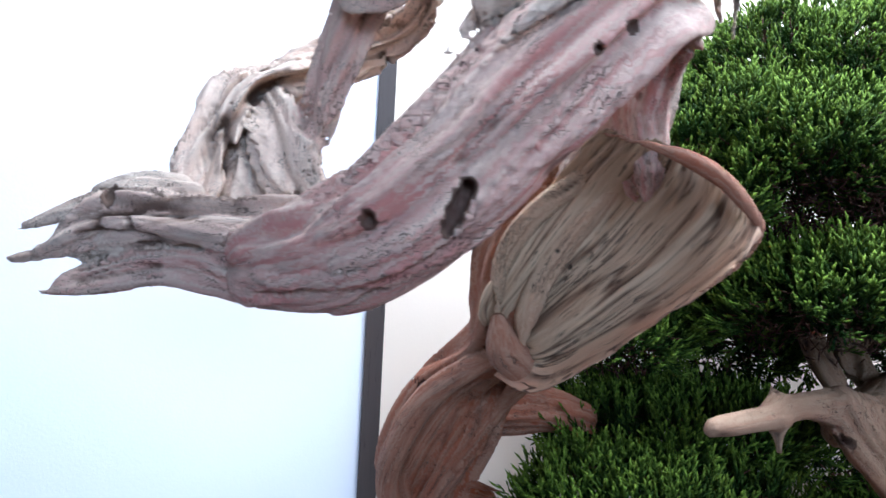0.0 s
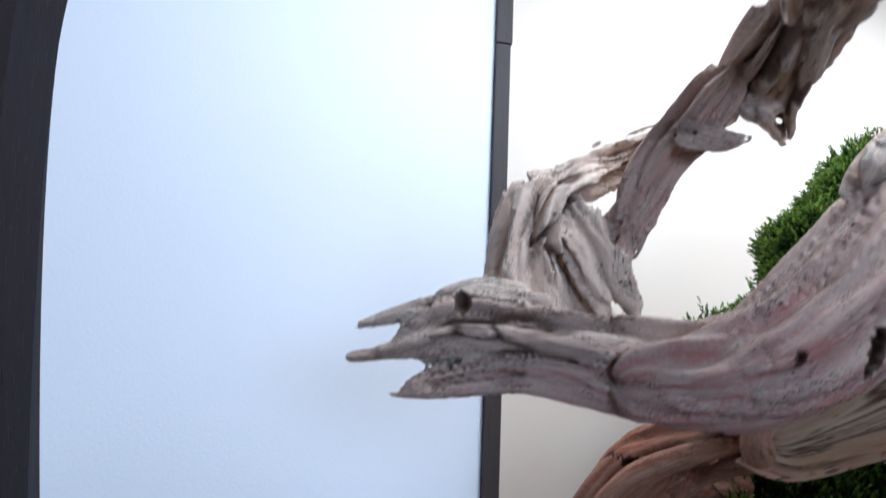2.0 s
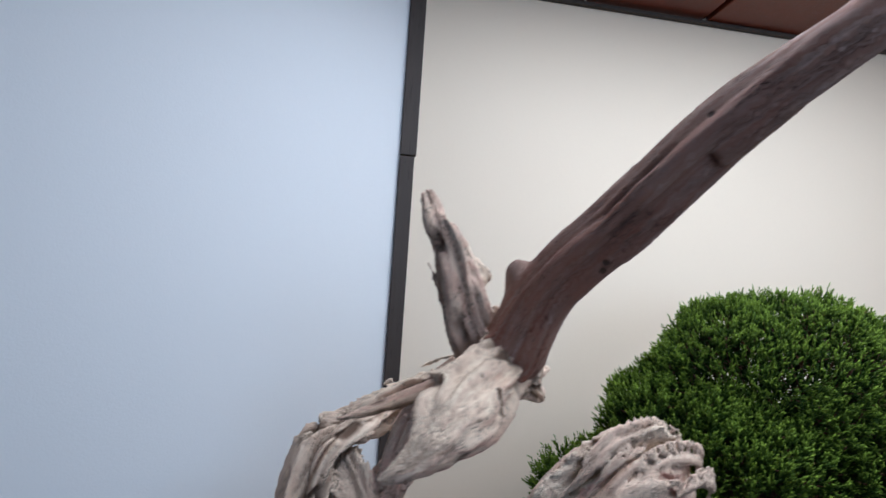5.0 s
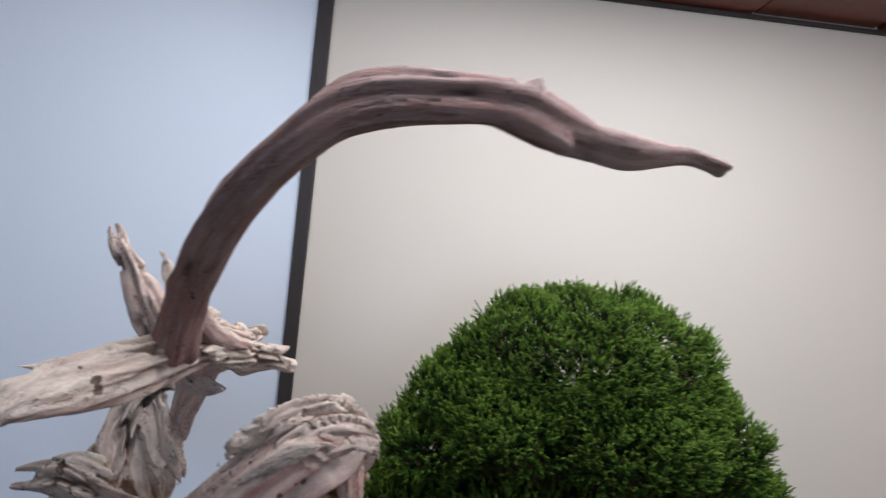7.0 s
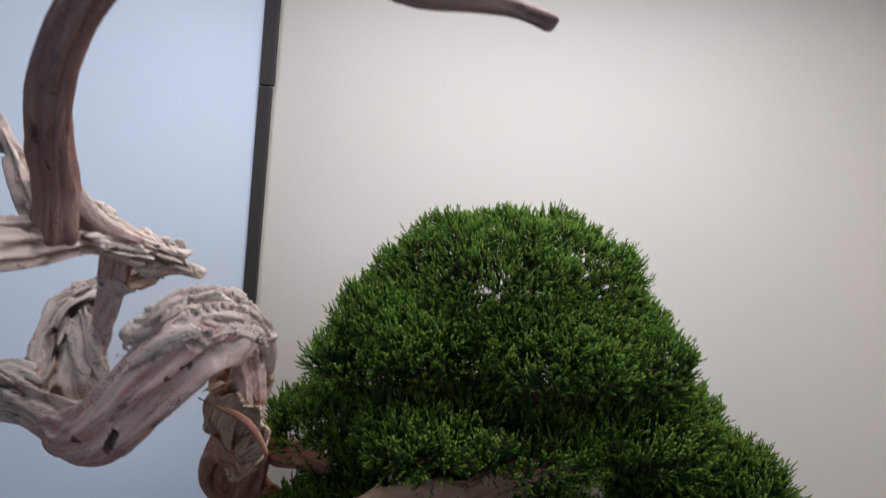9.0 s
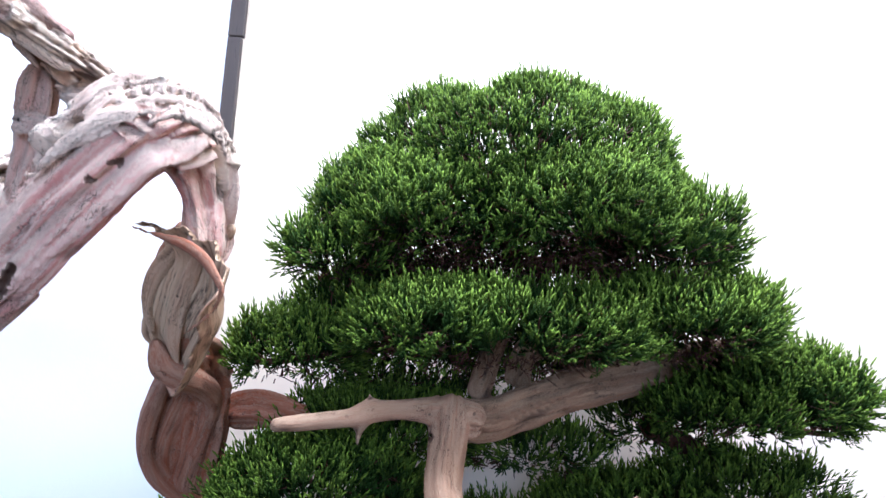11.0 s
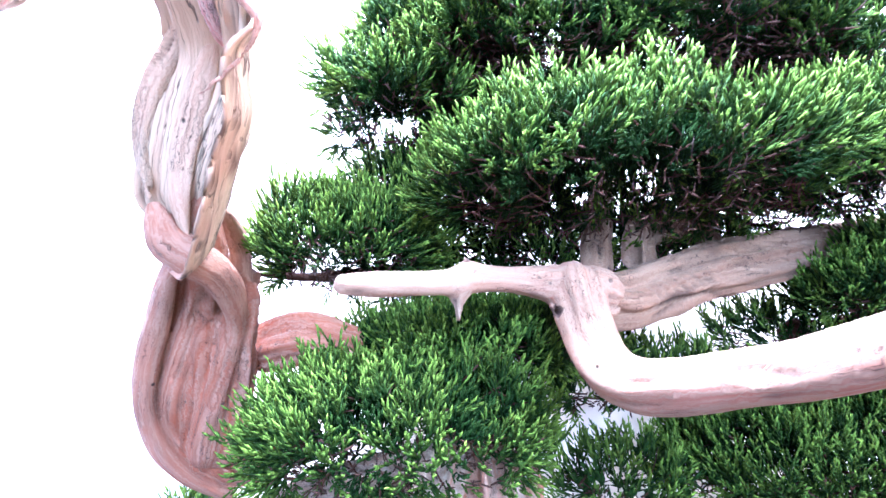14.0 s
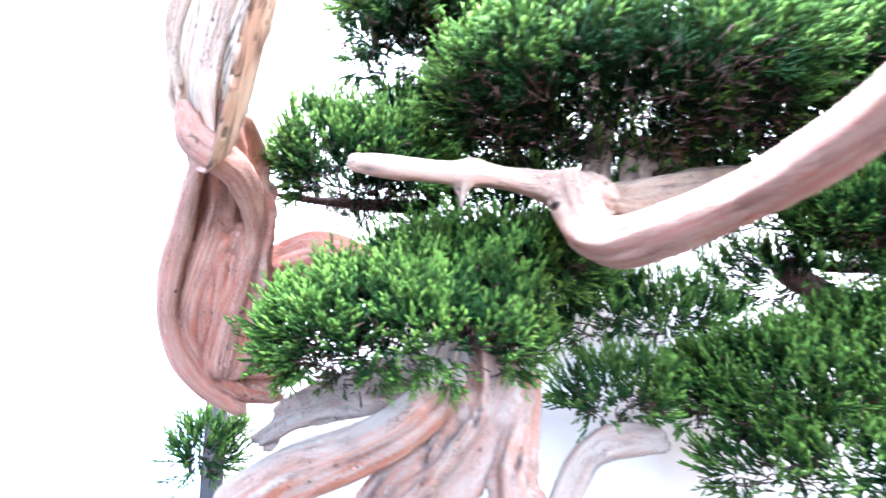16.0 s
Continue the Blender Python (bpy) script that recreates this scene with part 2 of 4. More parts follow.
def carve(name, pieces, material, parent, voxel=0.0018, holes=(), label=""):
    """A mesh of all pieces grown into one another. holes: (place, radius, way, depth)."""
    margin = 0.016
    swept = []
    for pc in pieces:
        pts = spline(pc.rows, voxel)
        swept.append(pts)
    low = np.min([(s[:, :3] - s[:, 3:4] * 1.1).min(0) for s in swept], axis=0) - margin
    high = np.max([(s[:, :3] + s[:, 3:4] * 1.1).max(0) for s in swept], axis=0) + margin
    size = np.ceil((high - low) / voxel).astype(int) + 1
    field = np.full(size, 1.0, np.float32)
    best = np.full(size, 1.0, np.float32)
    owner = np.zeros(size, np.int16)
    arcs, cosn, sinn, rads, ends = (np.zeros(size, np.float32) for _ in range(5))
    for number, (pc, pts) in enumerate(zip(pieces, swept)):
        tang = np.gradient(pts[:, :3], axis=0)
        tang /= np.linalg.norm(tang, axis=1)[:, None] + 1e-9
        arc = np.r_[0, np.cumsum(np.linalg.norm(np.diff(pts[:, :3], axis=0), axis=1))]
        normal = np.array((0, 1.0, 0)) if abs(tang[0][1]) < 0.85 else np.array((0, 0, 1.0))
        lo = np.maximum(0, np.floor((((pts[:, :3] - pts[:, 3:4] * 1.1).min(0) - margin) - low) / voxel).astype(int))
        hi = np.minimum(size, np.ceil((((pts[:, :3] + pts[:, 3:4] * 1.1).max(0) + margin) - low) / voxel).astype(int) + 1)
        own = np.full(hi - lo, 1.0, np.float32)
        la, lc, ls, lr, le = (np.zeros(hi - lo, np.float32) for _ in range(5))
        last = -1.0
        thin_first = pts[0, 3] < pts[-1, 3]
        for i in range(len(pts)):
            t = tang[i]
            normal = normal - t * normal.dot(t)
            normal /= np.linalg.norm(normal) + 1e-9
            r = pts[i, 3]
            if i not in (0, len(pts) - 1) and arc[i] - last < max(voxel, 0.18 * r):
                continue
            last = arc[i]
            side = np.cross(t, normal)
            c, s = math.cos(pc.turn), math.sin(pc.turn)
            da, wa = normal * c + side * s, side * c - normal * s
            reach = r + 0.013
            a = np.clip(np.floor((pts[i, :3] - reach - low) / voxel).astype(int), lo, hi)
            b = np.clip(np.ceil((pts[i, :3] + reach - low) / voxel).astype(int) + 1, lo, hi)
            g = [np.arange(a[k], b[k]) * voxel + low[k] - pts[i, k] for k in range(3)]
            X, Y, Z = g[0][:, None, None], g[1][None, :, None], g[2][None, None, :]
            w = (X * wa[0] + Y * wa[1] + Z * wa[2]).astype(np.float32)
            h = (X * da[0] + Y * da[1] + Z * da[2]).astype(np.float32)
            l = (X * t[0] + Y * t[1] + Z * t[2]).astype(np.float32)
            rd = max(r * pc.flat, 0.0012)
            q = np.sqrt((w / r) ** 2 + (h / rd) ** 2 + (l / r) ** 2) + 1e-6
            slope = np.sqrt((w / r**2) ** 2 + (h / rd**2) ** 2 + (l / r**2) ** 2) + 1e-6
            d = q * (q - 1) / slope
            d = np.maximum(d, (q - 1) * rd)
            view = tuple(slice(a[k] - lo[k], b[k] - lo[k]) for k in range(3))
            better = d < own[view]
            own[view] = np.where(better, d, own[view])
            th = np.arctan2(h / pc.flat, w) + pc.twist * arc[i]
            for store, value in ((la, arc[i] + l), (lc, np.cos(th)), (ls, np.sin(th)), (lr, r), (le, arc[i] if thin_first else arc[-1] - arc[i])):
                store[view] = np.where(better, value, store[view])
        view = tuple(slice(lo[k], hi[k]) for k in range(3))
        k = pc.blend
        was = field[view]
        if pc.cut:
            better = -own > was
            field[view] = np.maximum(was, -own)
            owner[view] = np.where(better, number, owner[view])
            for store, value in ((arcs, la), (cosn, lc), (sinn, ls), (rads, lr), (ends, le)):
                store[view] = np.where(better, value, store[view])
            continue
        mixed = np.clip(0.5 + 0.5 * (was - own) / k, 0, 1)
        field[view] = was * (1 - mixed) + own * mixed - k * mixed * (1 - mixed)
        better = own < best[view]
        best[view] = np.where(better, own, best[view])
        owner[view] = np.where(better, number, owner[view])
        for store, value in ((arcs, la), (cosn, lc), (sinn, ls), (rads, lr), (ends, le)):
            store[view] = np.where(better, value, store[view])

    keys = ("seed", "flute", "crack", "plates", "lumps", "ragged", "tint", "tint_end", "under")
    values = np.array([(pc.seed, pc.flute, pc.crack, pc.plates, pc.lumps, pc.ragged, pc.tint, pc.tint_end, pc.under) for pc in pieces], np.float32)
    table = dict(zip(keys, values.T))
    lengths = np.array([np.linalg.norm(np.diff(s[:, :3], axis=0), axis=1).sum() for s in swept], np.float32)

    def relief(index, place):
        """How far the wood stands proud at grid cells, and how deep in a crack each is."""
        o = owner[index]
        seed, at, c, s, r, e = table["seed"][o], arcs[index], cosn[index], sinn[index], rads[index], ends[index]
        girth = np.clip(r / 0.014, 0.45, 2.2)
        along = at / 0.14
        base = np.stack([c * girth * 1.1 + seed, s * girth * 1.1 - seed, along + seed * 3], 1)
        warp = grad_noise(place * 30 + seed[:, None])[:, None] * np.array((0.22, 0.22, 0.1), np.float32)
        n1 = grad_noise(base * (1.0, 1.0, 0.8) + warp)
        n2 = grad_noise(base * (1.5, 1.5, 0.8) + (5, 1, 9) + warp * 1.3)
        n3 = grad_noise(base * (2.7, 2.7, 0.9) + (2, 8, 3) + warp * 1.5)
        lump = grad_noise(place * 34 + seed[:, None])
        some = np.clip(0.6 + 2.6 * grad_noise(place * 22 - seed[:, None]), 0, 1)
        deep = np.clip(1.2 - np.abs(n2) * 10, 0, 1) * some
        fine = np.clip(1 - np.abs(n3) * 5, 0, 1)
        cell = grad_noise(base * (1.3, 1.3, 3.2) + (7, 3, 1) + warp * 2)
        check = np.clip(1.2 - np.abs(cell) * 10, 0, 1) * some
        step = np.round(n1 * 7) / 7
        plate = np.clip(np.round((n1 + 0.6 * cell) * 5) / 5, -0.4, 0.4)
        amp = np.minimum(r, 0.022)
        crack, plates = table["crack"][o], table["plates"][o]
        out = table["flute"][o] * amp * (0.9 * n1 + 0.9 * step + 0.5 * n3) - crack * amp * (1.25 * deep + 0.25 * fine)
        out += plates * amp * (1.6 * plate - 1.3 * check) + 0.5 * table["lumps"][o] * amp * lump
        worn = np.clip(1 - e / (1.8 * r + 0.004), 0, 1)
        out -= worn * table["ragged"][o] * amp * np.clip(n2 * 4 + n3 * 2 + 0.3, -0.4, 1.3)
        # darkness of cracks and plate gaps: grime plus recess shade put into the colour
        dirt_shade = 0.9 * deep**4 * np.minimum(1, crack * 6) + fine * fine * 0.55 * np.minimum(1, crack * 5) + check * np.minimum(1, plates * 8)
        return out, np.clip(dirt_shade, 0, 1)

    band = np.nonzero(np.abs(field) < 0.0105)
    place = (np.stack(band, 1) * voxel + low).astype(np.float32)
    proud, soil_shade = relief(band, place)
    field[band] -= np.clip(proud, -0.009, 0.009)
    soil_shade_grid = np.zeros(size, np.float32)
    soil_shade_grid[band] = soil_shade
    for grid in (field, soil_shade_grid):
        soft = grid[1:-1, 1:-1, 1:-1] * 0.7
        for axis in range(3):
            for shift in (0, 2):
                part_of = [slice(1, -1)] * 3
                part_of[axis] = slice(shift, grid.shape[axis] - 2 + shift)
                soft = soft + grid[tuple(part_of)] * 0.05
        grid[1:-1, 1:-1, 1:-1] = soft
    for spot, radius, way, depth in holes:
        a = np.clip(((np.array(spot) - radius - depth - low) / voxel).astype(int), 0, size - 1)
        b = np.clip(((np.array(spot) + radius + depth - low) / voxel).astype(int) + 2, 1, size)
        g = [np.arange(a[k], b[k]) * voxel + low[k] - spot[k] for k in range(3)]
        rel = np.stack(np.meshgrid(*g, indexing="ij"), -1)
        unit = np.array(way) / np.linalg.norm(way)
        l = np.clip(rel @ unit, -depth, depth)
        tall = np.array((1.0, 1.0, 0.7))
        dist = np.linalg.norm((rel - l[..., None] * unit) * tall, axis=-1) - radius
        view = tuple(slice(a[k], b[k]) for k in range(3))
        field[view] = np.maximum(field[view], -dist)

    # dual mesh of the zero surface
    inside = field < 0
    count = sum(inside[i : size[0] - 1 + i, j : size[1] - 1 + j, k : size[2] - 1 + k].astype(np.int8) for i in (0, 1) for j in (0, 1) for k in (0, 1))
    cells = np.nonzero((count > 0) & (count < 8))
    ident = np.full(size - 1, -1, np.int32)
    ident[cells] = np.arange(len(cells[0]))
    base = np.stack(cells, 1)
    total, hits = np.zeros((len(base), 3), np.float32), np.zeros(len(base), np.float32)
    for axis in range(3):
        others = [k for k in range(3) if k != axis]
        for i in (0, 1):
            for j in (0, 1):
                p = base.copy()
                p[:, others[0]] += i
                p[:, others[1]] += j
                q = p.copy()
                q[:, axis] += 1
                fp, fq = field[tuple(p.T)], field[tuple(q.T)]
                cross = (fp < 0) != (fq < 0)
                u = np.where(cross, fp / np.where(cross, fp - fq, 1), 0)
                spot = p.astype(np.float32)
                spot[:, axis] += u
                total[cross] += spot[cross]
                hits[cross] += 1
    verts = total / hits[:, None] * voxel + low
    quads = []
    for axis in range(3):
        u, v = (axis + 1) % 3, (axis + 2) % 3
        one = [slice(1, -1)] * 3
        one[axis] = slice(0, -1)
        two = [slice(1, -1)] * 3
        two[axis] = slice(1, None)
        fa, fb = inside[tuple(one)], inside[tuple(two)]
        for flag, flip in ((fa & ~fb, False), (~fa & fb, True)):
            e = np.stack(np.nonzero(flag), 1)
            for k in (u, v):
                e[:, k] += 1
            ring = []
            for du, dv in ((-1, -1), (0, -1), (0, 0), (-1, 0)):
                c = e.copy()
                c[:, u] += du
                c[:, v] += dv
                ring.append(ident[tuple(c.T)])
            ring = np.stack(ring, 1)
            quads.append(ring[:, ::-1] if flip else ring)
    quads = np.concatenate(quads)
    # loose crumbs fall away
    tag = np.arange(len(verts))
    for _ in range(80):
        least = tag[quads].min(1)
        fresh = tag.copy()
        np.minimum.at(fresh, quads.ravel(), np.repeat(least, 4))
        fresh = fresh[fresh]
        if np.array_equal(fresh, tag):
            break
        tag = fresh
    keep = np.bincount(tag, minlength=len(verts))[tag] > 400
    if keep.any():
        quads = quads[keep[quads].all(1)]
        number = np.cumsum(keep) - 1
        quads, verts = number[quads], verts[keep]
    near = tuple(np.clip(np.round((verts - low) / voxel).astype(int), 0, size - 1).T)
    o = owner[near]
    spot = np.clip((verts - low) / voxel, 0, size - 1.001)
    corner = spot.astype(int)
    part_way = spot - corner
    dirt_shade = np.zeros(len(verts), np.float32)
    for i in (0, 1):
        for j in (0, 1):
            for k in (0, 1):
                w = np.abs(1 - i - part_way[:, 0]) * np.abs(1 - j - part_way[:, 1]) * np.abs(1 - k - part_way[:, 2])
                dirt_shade += w * soil_shade_grid[corner[:, 0] + i, corner[:, 1] + j, corner[:, 2] + k]
    # walls of carved holes coloured fully dark, standing in for the shade inside
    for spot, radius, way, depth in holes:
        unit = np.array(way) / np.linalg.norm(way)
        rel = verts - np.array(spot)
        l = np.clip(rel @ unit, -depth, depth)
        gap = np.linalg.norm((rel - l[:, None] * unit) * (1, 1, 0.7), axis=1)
        dirt_shade = np.where(gap < radius + voxel * 0.6, 1.0, dirt_shade)
    share = np.clip(arcs[near] / lengths[o], 0, 1)
    tint = table["tint"][o] * (1 - share) + table["tint_end"][o] * share
    ob = raw_mesh(name, verts, quads, np.zeros((0, 3), np.int32), material, parent)
    data = ob.data
    up = np.zeros(len(verts) * 3, np.float32)
    data.vertices.foreach_get("normal", up)
    facing = up.reshape(-1, 3)
    # downward faces redder: unweathered stain, plus bounced light put into the colour
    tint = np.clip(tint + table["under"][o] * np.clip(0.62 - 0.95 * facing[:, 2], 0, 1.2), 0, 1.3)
    girth = np.clip(rads[near] / 0.014, 0.4, 2.4)
    grain = np.stack([cosn[near] * girth + table["seed"][o], sinn[near] * girth - table["seed"][o], arcs[near] * 6.0], 1)
    for key, kind, values, field_name in (("grain", "FLOAT_VECTOR", grain.ravel(), "vector"), ("tint", "FLOAT", tint, "value"), ("groove", "FLOAT", dirt_shade, "value")):
        data.attributes.new(key, kind, "POINT").data.foreach_set(field_name, values.astype(np.float32))
    if label:
        tagged(ob, label)
    return ob


def fingers(starts, ways, lengths, widths, rng):
    """Many small scale-leaved shoots: three-sided rods, thickest above the middle."""
    m = len(starts)
    ways = ways / np.linalg.norm(ways, axis=1)[:, None]
    side = np.cross(ways, rng.normal(size=(m, 3)))
    side /= np.linalg.norm(side, axis=1)[:, None]
    other = np.cross(ways, side)
    bend = rng.normal(size=(m, 3)) * 0.12 + np.array([0, 0, 0.10])
    rings = []
    for u, w in ((0.0, 0.7), (0.62, 1.0)):
        mid = starts + (ways * u + bend * u * u) * lengths[:, None]
        for a in (0.0, 2.0944, 4.1888):
            rings.append(mid + (side * math.cos(a + u * 2) + other * math.sin(a + u * 2)) * (widths * w)[:, None])
    rings.append(starts + (ways + bend) * lengths[:, None])
    verts = np.stack(rings, 1).reshape(-1, 3)
    base = (np.arange(m) * 7)[:, None]
    quad = np.array([[k, (k + 1) % 3, 3 + (k + 1) % 3, 3 + k] for k in range(3)])
    tri = np.array([[3 + k, 3 + (k + 1) % 3, 6] for k in range(3)])
    quads = (base[:, :, None] + quad[None]).reshape(-1, 4)
    tris = (base[:, :, None] + tri[None]).reshape(-1, 3)
    return verts, quads, tris, np.array([0.0] * 3 + [0.7] * 3 + [1.0])


def spread_out(points, gap):
    """Which of the points to keep so that no two are nearer than gap."""
    grid, keep = {}, []
    for k, p in enumerate(points):
        cell = tuple(int(v) for v in np.floor(p / gap))
        close = False
        for shift in itertools.product((-1, 0, 1), repeat=3):
            for q in grid.get((cell[0] + shift[0], cell[1] + shift[1], cell[2] + shift[2]), ()):
                if ((points[q] - p) ** 2).sum() < gap * gap:
                    close = True
                    break
            if close:
                break
        if not close:
            grid.setdefault(cell, []).append(k)
            keep.append(k)
    return np.array(keep)


def pad(centre, radii, parent, seed, gap=0.0125, under=-0.45, lump=0.16, size=1.0, rise=0.7, stems=9, per=6, inside=0.4, pit=-0.30, tries=14, label=""):
    """One cloud of foliage: tufts of curved, scale-leaved shoots over a lumpy, flattened dome, browned and open below, on a net of fine twigs."""
    rng = np.random.default_rng(seed)
    c, rad = np.array(centre), np.array(radii)
    u = rng.normal(size=(24000, 3))
    u /= np.linalg.norm(u, axis=1)[:, None]
    u = u[u[:, 2] > under]
    u = u[: int(tries * rad[0] * rad[1] / gap**2) + 60]
    swell = np.array([noise.noise(Vector(p * rad * 17 + c * 15 + seed)) + 0.55 * noise.noise(Vector(p * rad * 42 + c * 15 - seed)) for p in u])
    shell = 0.90 + lump * swell
    pits = np.array([noise.noise(Vector(p * rad * 26 + c * 9 + seed * 2)) for p in u])
    at = c + u * rad * shell[:, None]
    keep = spread_out(at, gap)
    keep = keep[(pits[keep] > pit) & ((u[keep, 2] > -0.25) | (rng.random(len(keep)) < 0.55))]
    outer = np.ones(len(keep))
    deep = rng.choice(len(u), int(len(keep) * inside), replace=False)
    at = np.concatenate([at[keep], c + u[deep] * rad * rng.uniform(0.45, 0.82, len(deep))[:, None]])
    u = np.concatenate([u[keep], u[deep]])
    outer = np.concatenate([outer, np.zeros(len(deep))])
    m = len(at)
    norm = u / rad
    norm /= np.linalg.norm(norm, axis=1)[:, None]
    drift = np.array([noise.noise_vector(Vector(p * 30 + seed)) for p in at])
    way = norm + np.array([0, 0, rise]) * (u[:, 2:3] > -0.5) + drift * 0.7
    way /= np.linalg.norm(way, axis=1)[:, None]
    starts, ways, lens, wids, lit = [], [], [], [], []
    for _ in range(stems):
        fan = rng.normal(size=(m, 3)) * 0.42
        line = way + fan - way * (fan * way).sum(1)[:, None] * 0.6
        line /= np.linalg.norm(line, axis=1)[:, None]
        reach = rng.uniform(0.013, 0.024, m) * size * (0.75 + 0.25 * outer)
        foot = at + (fan * 0.010 - way * 0.006) * size
        bow = np.array([0, 0, 0.35]) + drift * 0.3 + rng.normal(size=(m, 3)) * 0.10
        flat = np.cross(line, rng.normal(size=(m, 3)))
        flat /= np.linalg.norm(flat, axis=1)[:, None]
        for k in range(per):
            f = (k + 0.6) / per
            axis = line + bow * f
            side = flat * (1 if k % 2 else -1) + rng.normal(size=(m, 3)) * 0.30
            last = k == per - 1
            starts.append(foot + (line * f + bow * f * f * 0.5) * reach[:, None])
            ways.append(axis * 1.9 + (0 if last else 1) * side * rng.uniform(0.5, 1.0, m)[:, None])
            lens.append(rng.uniform(0.0064, 0.0112, m) * (1.15 - 0.35 * f) * (0.4 + 0.6 * size))
            wids.append(rng.uniform(0.00085, 0.00125, m) * (0.45 + 0.55 * size))
            # inner shoots and bases: dull older leaf, plus shade put into the colour
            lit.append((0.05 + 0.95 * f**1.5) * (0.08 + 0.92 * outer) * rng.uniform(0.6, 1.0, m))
    verts, quads, tris, tip_light = fingers(np.concatenate(starts), np.concatenate(ways), np.concatenate(lens), np.concatenate(wids), rng)
    tip_light = (np.concatenate(lit)[:, None] * (0.75 + 0.25 * tip_light[None])).ravel()
    ob = raw_mesh("foliage_pad", verts, quads, tris, FOLIAGE, parent, tip_light)
    tagged(ob, label, kind="stuff")
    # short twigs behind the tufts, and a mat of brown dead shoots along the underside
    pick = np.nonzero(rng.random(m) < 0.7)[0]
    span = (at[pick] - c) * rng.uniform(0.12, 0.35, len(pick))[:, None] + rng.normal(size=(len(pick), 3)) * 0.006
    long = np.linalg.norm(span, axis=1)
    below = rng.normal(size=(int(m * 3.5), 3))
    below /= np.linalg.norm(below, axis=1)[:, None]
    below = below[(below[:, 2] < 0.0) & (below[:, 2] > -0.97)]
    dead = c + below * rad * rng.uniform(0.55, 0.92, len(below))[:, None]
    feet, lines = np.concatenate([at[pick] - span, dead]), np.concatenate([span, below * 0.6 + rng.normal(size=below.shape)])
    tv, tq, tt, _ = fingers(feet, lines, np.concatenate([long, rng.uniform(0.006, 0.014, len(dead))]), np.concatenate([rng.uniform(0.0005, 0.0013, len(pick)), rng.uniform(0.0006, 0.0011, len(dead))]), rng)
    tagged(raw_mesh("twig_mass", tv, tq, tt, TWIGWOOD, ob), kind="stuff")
    return ob


def sheet(name, rows, material, parent, seed=0.0, bulge=0.02, thick=0.004, across=70, along=90, tint=0.12, label=""):
    """A thin, grooved, hollowed plate of wood between two curves: rows of left and right edge, six numbers."""
    a = np.array(rows, float)
    k = np.linspace(0, len(a) - 1, along)
    ext = np.vstack([2 * a[0] - a[1], a, 2 * a[-1] - a[-2]])
    lines = []
    for u in k:
        i = min(int(u), len(a) - 2)
        f = u - i
        p0, p1, p2, p3 = ext[i : i + 4]
        lines.append(0.5 * (2 * p1 + (p2 - p0) * f + (2 * p0 - 5 * p1 + 4 * p2 - p3) * f * f + (3 * p1 - p0 - 3 * p2 + p3) * f**3))
    lines = np.array(lines)
    top, grain, tints, grooves = [], [], [], []
    for i, row in enumerate(lines):
        left, right = Vector(row[:3]), Vector(row[3:])
        ahead = Vector(lines[min(i + 1, along - 1)][:3] + lines[min(i + 1, along - 1)][3:] - lines[max(i - 1, 0)][:3] - lines[max(i - 1, 0)][3:])
        normal = (right - left).cross(ahead).normalized()
        if normal.y < 0:
            normal = -normal
        for j in range(across):
            v = j / (across - 1)
            n1 = noise.noise(Vector((v * 7 + seed, i / along * 1.2, seed)))
            n2 = noise.noise(Vector((v * 19 + seed, i / along * 2.0, seed + 7)))
            deep = max(0.0, 1 - abs(n2) * 5)
            push = bulge * math.sin(math.pi * v) - 0.010 * (max(0.0, v - 0.86) / 0.14) ** 2 + 0.0045 * round(n1 * 5) / 5 + 0.0035 * n1 + 0.0026 * deep
            edge = 0.002 * noise.noise(Vector((i * 0.11, seed, v))) * (1 if v in (0.0, 1.0) else 0)
            top.append(left.lerp(right, v) + normal * push + (right - left).normalized() * edge)
            grain.append((v * 3 + seed, seed, i / along * 0.45))
            tints.append(min(1.0, tint + 0.5 * (max(0.0, v - 0.82) / 0.18)))
            grooves.append(min(1.0, 0.75 * deep))
    n = len(top)
    back = [p + Vector((0, thick, 0)) for p in top]
    faces = []
    for i in range(along - 1):
        for j in range(across - 1):
            q = (i * across + j, i * across + j + 1, (i + 1) * across + j + 1, (i + 1) * across + j)
            faces.append(q)
            faces.append(tuple(n + w for w in q[::-1]))
    rim = [j for j in range(across)] + [i * across + across - 1 for i in range(1, along)] + [(along - 1) * across + j for j in range(across - 2, -1, -1)] + [i * across for i in range(along - 2, 0, -1)]
    for p, q in zip(rim, rim[1:] + rim[:1]):
        faces.append((q, p, n + p, n + q))
    data = bpy.data.meshes.new(name)
    data.from_pydata(top + back, [], faces)
    for key, kind, values, field in (("grain", "FLOAT_VECTOR", np.array(grain + grain).ravel(), "vector"), ("tint", "FLOAT", tints * 2, "value"), ("groove", "FLOAT", grooves * 2, "value")):
        data.attributes.new(key, kind, "POINT").data.foreach_set(field, np.array(values, np.float32))
    data.polygons.foreach_set("use_smooth", [True] * len(data.polygons))
    data.materials.append(material)
    ob = new(name, data)
    ob.parent = parent
    if label:
        tagged(ob, label)
    return ob


# ---- the alcove ----
POST_X, POST_Y = -0.0098, 0.7313
BACK_Y, RIGHT_X, CEIL_Z, FLOOR_Z = 0.756, 1.30, 1.812, 0.50

bm = bmesh.new()
box(bm, (-0.04, BACK_Y, 0.0), (RIGHT_X + 0.1, BACK_Y + 0.1, 2.2))
